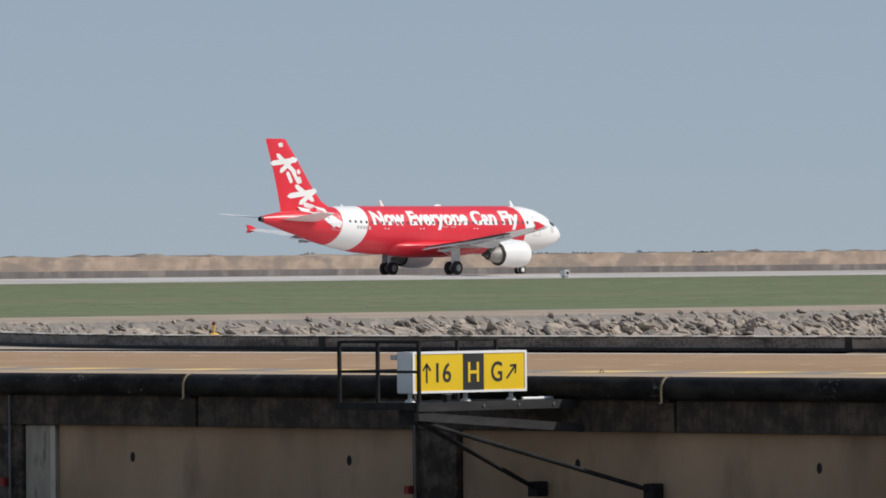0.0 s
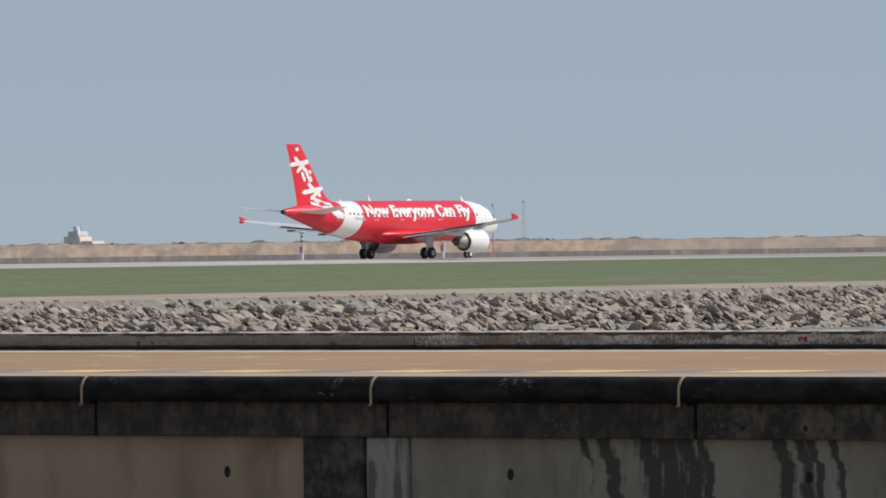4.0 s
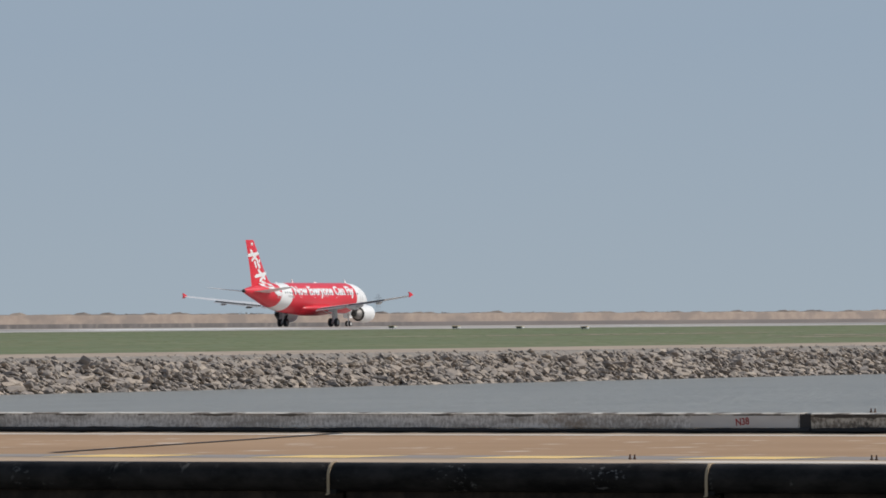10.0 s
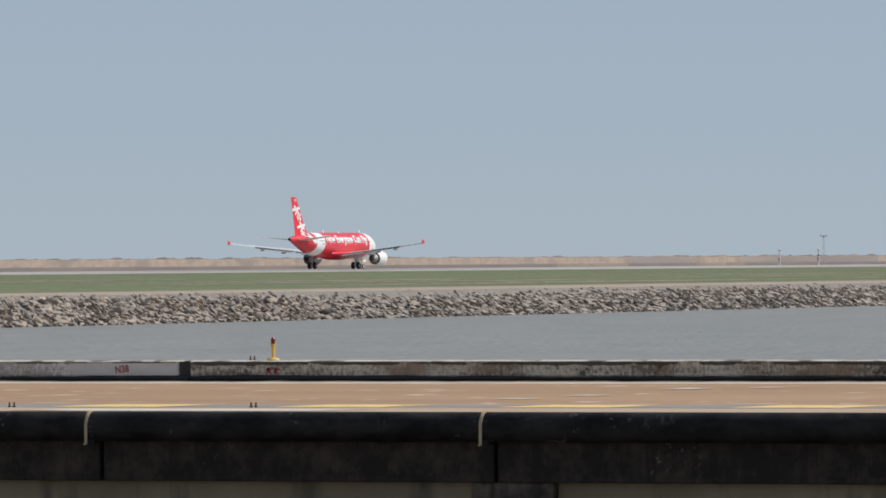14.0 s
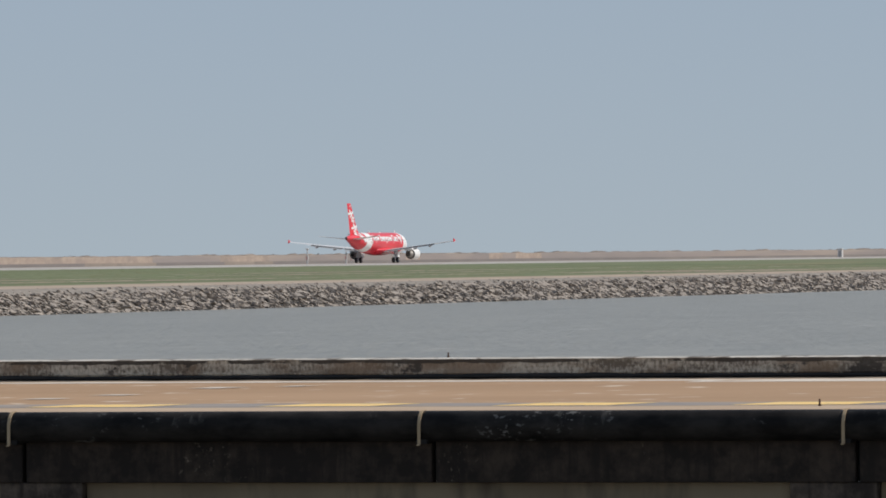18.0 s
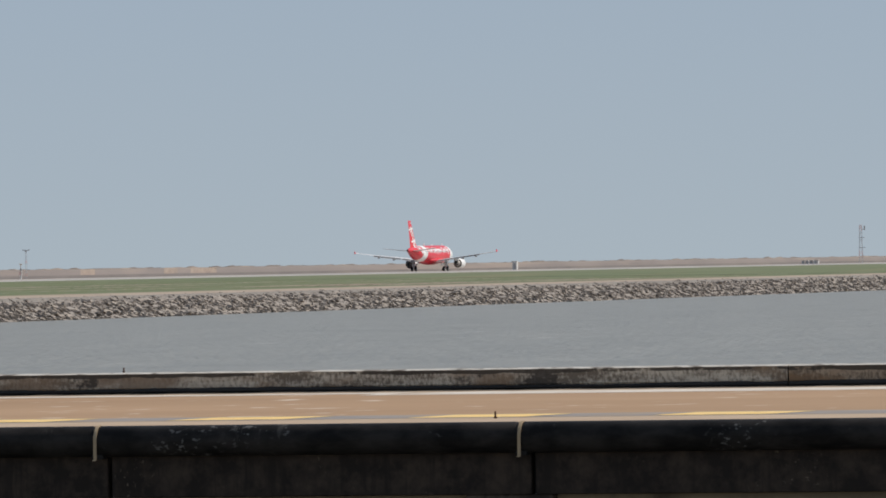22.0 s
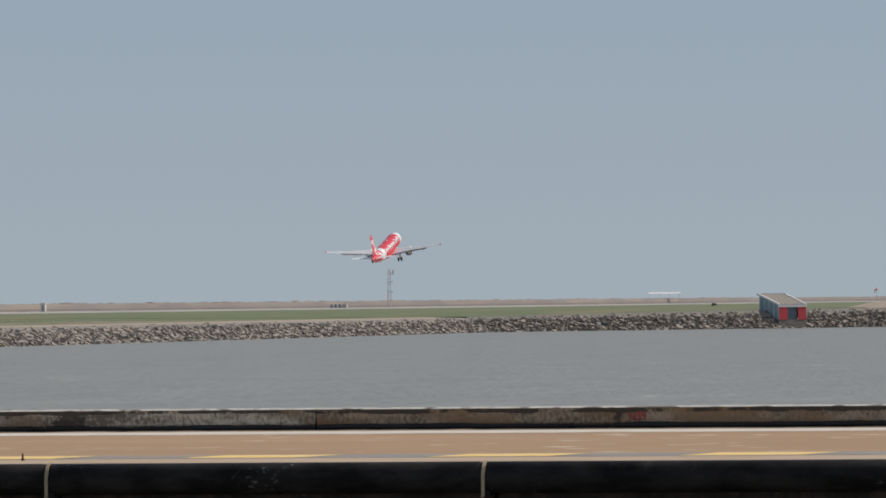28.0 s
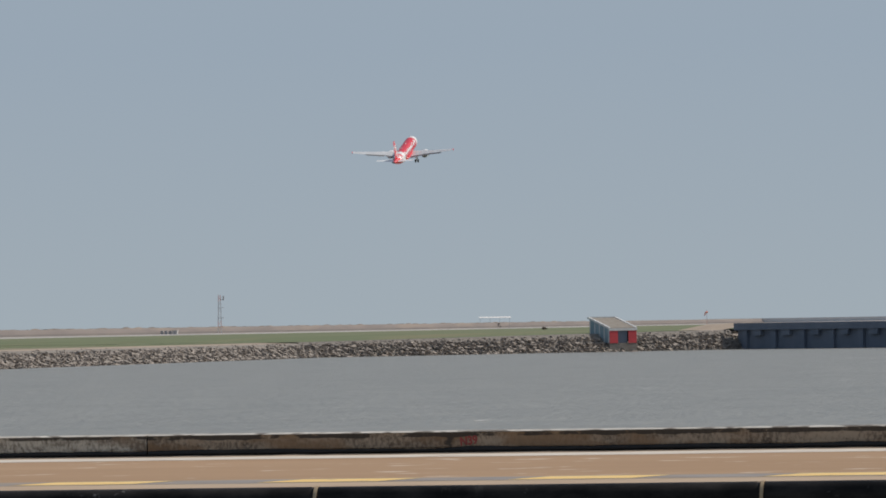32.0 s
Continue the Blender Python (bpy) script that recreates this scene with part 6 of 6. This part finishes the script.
            for ya, yb, aa, ab in ((y0, y0 + w, a0, a1), (y1 - w, y1, a0, a1), (y0, y1, a0, a0 + w / 2), (y0, y1, a1 - w / 2, a1)):
                prev = None
                for i in range(steps + 1):
                    g = aa + (ab - aa) * i / steps
                    pts = []
                    for y in (ya, yb):
                        p = skin(y, g, .012)
                        pts.append(bm.verts.new((s * p.x, p.y, p.z)))
                    if prev:
                        bm.faces.new((prev[0], prev[1], pts[1], pts[0]))
                    prev = pts
            part(name, bm, M[m], fus)
        outline(-12.6, -11.65, -.22, .72, "rear_door")
        outline(12.4, 13.3, -.28, .62, "front_door")
        for y in (1.0, 2.05):
            outline(y - .28, y + .28, .10, .52, "overwing_exit")
        # cabin windows
        for k in range(36):
            y = 11.6 - k * .635
            bm = bmesh.new()
            vv = []
            for dy, da in ((-.10, -.06), (.10, -.06), (.12, .0), (.10, .06), (-.10, .06), (-.12, .0)):
                p = skin(y + dy, .30 + da, .016)
                vv.append(bm.verts.new((s * p.x, p.y, p.z)))
            bm.faces.new(vv)
            part("cabin_window", bm, M["glass" if y > 11.2 or -11 < y < -8.4 else "wgrey"], fus)
        # cockpit glazing
        for y0, y1, a0, a1 in ((15.15, 15.95, .42, .72), (15.85, 16.25, .62, 1.02), (16.0, 16.42, 1.08, 1.50)):
            bm = bmesh.new()
            g = [[bm.verts.new((s * p.x, p.y, p.z)) for p in [skin(y0 + (y1 - y0) * i / 3, a0 + (a1 - a0) * j / 3, .015) for j in range(4)]] for i in range(4)]
            for i in range(3):
                for j in range(3):
                    bm.faces.new((g[i][j], g[i + 1][j], g[i + 1][j + 1], g[i][j + 1]))
            part("cockpit_window", bm, M["glass"], fus, "dark cockpit window", True)
        # slogan on each side
        bm = fit_glyphs(glyphs("Now Everyone Can Fly", 1.0, .046), 18.5, 1.85)
        for c in (0.25, 0.5, 0.75, 1.0, 1.25, 1.5):
            bmesh.ops.bisect_plane(bm, geom=list(bm.verts) + list(bm.edges) + list(bm.faces), plane_co=(0, c, 0), plane_no=(0, 1, 0))
        for v in bm.verts:
            f = v.co.x if s > 0 else 18.4 - v.co.x
            p = skin(-7.9 + f if s > 0 else 10.5 - v.co.x, -.01 + v.co.y / 2.03, .014)
            v.co = Vector((s * p.x, p.y, p.z))
        for one in islands(bm):
            part("letter", one, M["white"], fus, "white letter of the slogan")
        # registration and small markings, as plain bars
        for k in range(5):
            bm = bmesh.new()
            y = -9.9 + k * .34
            vv = []
            for dy, a in ((0, -.02), (.24, -.02), (.24, .12), (0, .12)):
                p = skin(y + dy, a, .013)
                vv.append(bm.verts.new((s * p.x, p.y, p.z)))
            bm.faces.new(vv)
            part("marking_bar", bm, M["outline"], fus)
        for y in (-6.6, -6.2, 4.6, 5.0, 13.6, -2.2, -1.8):
            bm = bmesh.new()
            vv = []
            for dy, a in ((0, .13), (.16, .13), (.16, .17), (0, .17)):
                p = skin(y + dy, a - .10, .013)
                vv.append(bm.verts.new((s * p.x, p.y, p.z)))
            bm.faces.new(vv)
            part("vent_mark", bm, M["white"], fus)
        for k in range(4):
            bm = bmesh.new()
            vv = []
            for dy, a in ((0, .12 + .10 * k), (.55, .12 + .10 * k), (.55, .17 + .10 * k), (0, .17 + .10 * k)):
                p = skin(15.0 + dy, a - .14, .013)
                vv.append(bm.verts.new((s * p.x, p.y, p.z)))
            bm.faces.new(vv)
            part("marking_bar", bm, M["outline"], fus)

    # fin: sections between leading and trailing edges, thick along x
    def fin_sec(z, le, te, th, n=9):
        a, b = [], []
        for i in range(n):
            f = i / (n - 1)
            e = 5 * (0.2969 * f ** .5 - 0.126 * f - 0.3516 * f * f + 0.2843 * f ** 3 - 0.1036 * f ** 4) * th / 2
            y = le + (te - le) * f
            a.append((e, y, z))
            b.append((-e, y, z))
        return a + b[-2:0:-1]
    fin = part("fin", loft(bmesh.new(), [fin_sec(z, a, b, th) for z, a, b, th in ((5.2, -10.2, -17.3, .62), (5.75, -11.2, -17.38, .60), (6.3, -12.3, -17.5, .58), (7.3, -13.3, -17.72, .52), (9.5, -15.0, -18.35, .40), (11.55, -16.65, -19.06, .26), (11.64, -16.95, -19.04, .16))]), M["red"], t, "red fin with white lettering shapes", True)

    fin_rows = ((5.2, -10.2, -17.3, .62), (5.75, -11.2, -17.38, .60), (6.3, -12.3, -17.5, .58), (7.3, -13.3, -17.72, .52), (9.5, -15.0, -18.35, .40), (11.55, -16.65, -19.06, .26), (11.64, -16.95, -19.04, .16))

    def fin_half(y, z):
        for a, b in zip(fin_rows, fin_rows[1:]):
            if a[0] <= z <= b[0]:
                k = (z - a[0]) / (b[0] - a[0])
                le, te, th = (p + (q - p) * k for p, q in zip(a[1:], b[1:]))
                f = min(1, max(0.02, (y - le) / (te - le)))
                return 5 * (0.2969 * f ** .5 - 0.126 * f - 0.3516 * f * f + 0.2843 * f ** 3 - 0.1036 * f ** 4) * th / 2
        return .1

    def stroke(y0, z0, y1, z1, w, s):
        """A rounded painted stroke on the fin."""
        d = Vector((y1 - y0, z1 - z0)).normalized()
        n_ = Vector((-d.y, d.x))
        bm = bmesh.new()
        a_, b_ = Vector((y0, z0)) - d * w, Vector((y1, z1)) + d * w
        rows_ = []
        for i in range(11):
            k = i / 10
            c = a_ + (b_ - a_) * k
            e = (b_ - a_).length * min(k, 1 - k)
            half = w if e >= w else math.sqrt(max(0.0, w * w - (w - e) ** 2))
            rows_.append([bm.verts.new((s * (fin_half(q.x, q.y) + .014), q.x, q.y)) for q in (c + n_ * (half + .01) * j for j in (-1, -.5, 0, .5, 1))])
        for g, h in zip(rows_, rows_[1:]):
            for i in range(4):
                bm.faces.new((g[i], g[i + 1], h[i + 1], h[i]))
        part("painted_stroke", bm, M["white"], fin, "white painted stroke")

    def at(u, v):
        """Fin place from a drawing grid."""
        return 17.7 + (380 + u / 2.97 - 990) / 14.05, (487 - 230 - v / 2.97) / 20.4
    for u0, v0, u1, v1, w in ((308, 184, 428, 166, .17), (335, 142, 420, 232, .16), (412, 160, 352, 224, .16), (384, 236, 400, 276, .15), (412, 232, 436, 280, .15), (436, 226, 440, 230, .15), (440, 262, 446, 278, .14),
                              (390, 352, 524, 328, .18), (426, 302, 508, 372, .17), (520, 322, 446, 388, .17), (468, 396, 514, 412, .16), (476, 420, 506, 428, .15), (516, 432, 566, 448, .17), (556, 416, 572, 424, .16),
                              (540, 440, 528, 452, .17), (586, 462, 616, 492, .2), (572, 482, 612, 500, .18), (560, 470, 590, 500, .16), (342, 88, 356, 86, .09), (344, 97, 358, 95, .06)):
        a, b = at(u0, v0), at(u1, v1)
        w *= 1.22
        for s in (1, -1):
            if a[1] < 6.0:
                # low strokes wrap on to the fuselage flank
                bm = bmesh.new()
                d = Vector((b[0] - a[0], b[1] - a[1]))
                n_ = Vector((-d.y, d.x)).normalized() * w
                d = d.normalized() * w
                vv = []
                for p in (Vector(a) - d - n_, Vector(b) + d - n_, Vector(b) + d + n_, Vector(a) - d + n_):
                    x, zc, rx, rz = section(NOSE - p.x - (-.9))
                    q = max(-1, min(1, (p.y - zc) / rz))
                    vv.append(bm.verts.new((s * (rx * math.sqrt(1 - q * q) + .06), p.x - .9, p.y)))
                bm.faces.new(vv)
                part("painted_stroke", bm, M["white"], fin, "white painted stroke")
            else:
                stroke(*a, *b, w, s)
    # nose gear, aerials
    ng = part("nose_gear_leg", tubed((0, 12.64, .38), (0, 12.5, 2.2), .09, .11), M["white"], t)
    for dx in (-.26, .26):
        wheel = part("wheel", revolve([(-.11, .2), (-.11, .33), (-.07, .38), (.07, .38), (.11, .33), (.11, .2)], (dx, 12.64, .385), (1, 0, 0), 22), M["tyre"], ng, "black tyre", True)
        part("rim", revolve([(-.115, .2), (.115, .2)], (dx, 12.64, .385), (1, 0, 0), 16), M["mast_white"], wheel, "white wheel rim")
    for s in (-1, 1):
        part("nose_gear_door", boxed((s * .45 - .02, 12.0, 1.15), (s * .45 + .02, 13.4, 1.95)), M["white"], ng)
    for y, h, z in ((11.9, .55, 5.85), (-4.6, .55, 5.9), (-9.4, .42, 5.65)):
        part("aerial", prism([(y, z), (y - .45, z), (y - .62, z + h), (y - .42, z + h)], -.04, .04, axis=0), M["white"], t, "white blade aerial")
    part("satcom_hump", revolve([(0, .02), (.2, .12), (.7, .14), (.95, .02)], (0, 2.6, 5.95), (0, -1, 0), 12), M["white"], t, "", True)
    return t


plane = airliner()


def motions():
    ground = [(0, 496.1), (1, 533.2), (2, 572.5), (3, 614.5), (4, 658.6), (4.5, 680.6), (6.5, 776.3), (7, 802.4), (9, 910.2), (11, 1025.2), (13, 1145.4), (16, 1343.5), (18, 1488.0), (19, 1559.9), (22, 1778.5)]
    rows = [(t, pose(MID + LEAN * y, y, CROWN + 0.005, 0, 0, 0.928)) for t, y in ground]
    air = [(23, -500.2, 1854, 0.0, 2.6, 0.5, 0.8), (24, -501.4, 1931, 0.12, 5.2, 1.2, 0.5), (25, -501.8, 2009, 0.95, 7.6, 1.8, -0.1), (25.5, -501.9, 2048, 2.1, 8.4, 1.6, -0.6), (27.5, -502.5, 2208, 9.6, 11.7, 0.9, -3.2),
           (28, -502.8, 2248, 13.0, 12.6, 0.7, -3.4), (30, -506.9, 2412, 31.1, 13.8, 0.3, -3.0), (32, -512.7, 2578, 54.7, 15.0, 0.3, -0.6)]
    rows += [(t, pose(x, y, z, pitch, bank, 0.928 - head)) for t, x, y, z, pitch, head, bank in air]
    walk(plane, rows)
    # the wings bend up as they take the weight
    for wing, s in WINGS:
        hinge = Matrix.Translation((s * 1.9, 0, 2.6))
        bend = [(0, 0.0), (4.5, 0.1), (9, 0.5), (13, 0.8), (21, 1.2), (24, 2.1), (26, 2.5), (28, 2.9), (32, 3.0)]
        walk(wing, [(t, hinge @ pose(0, 0, 0, 0, -s * a, 0) @ hinge.inverted()) for t, a in bend])


motions()
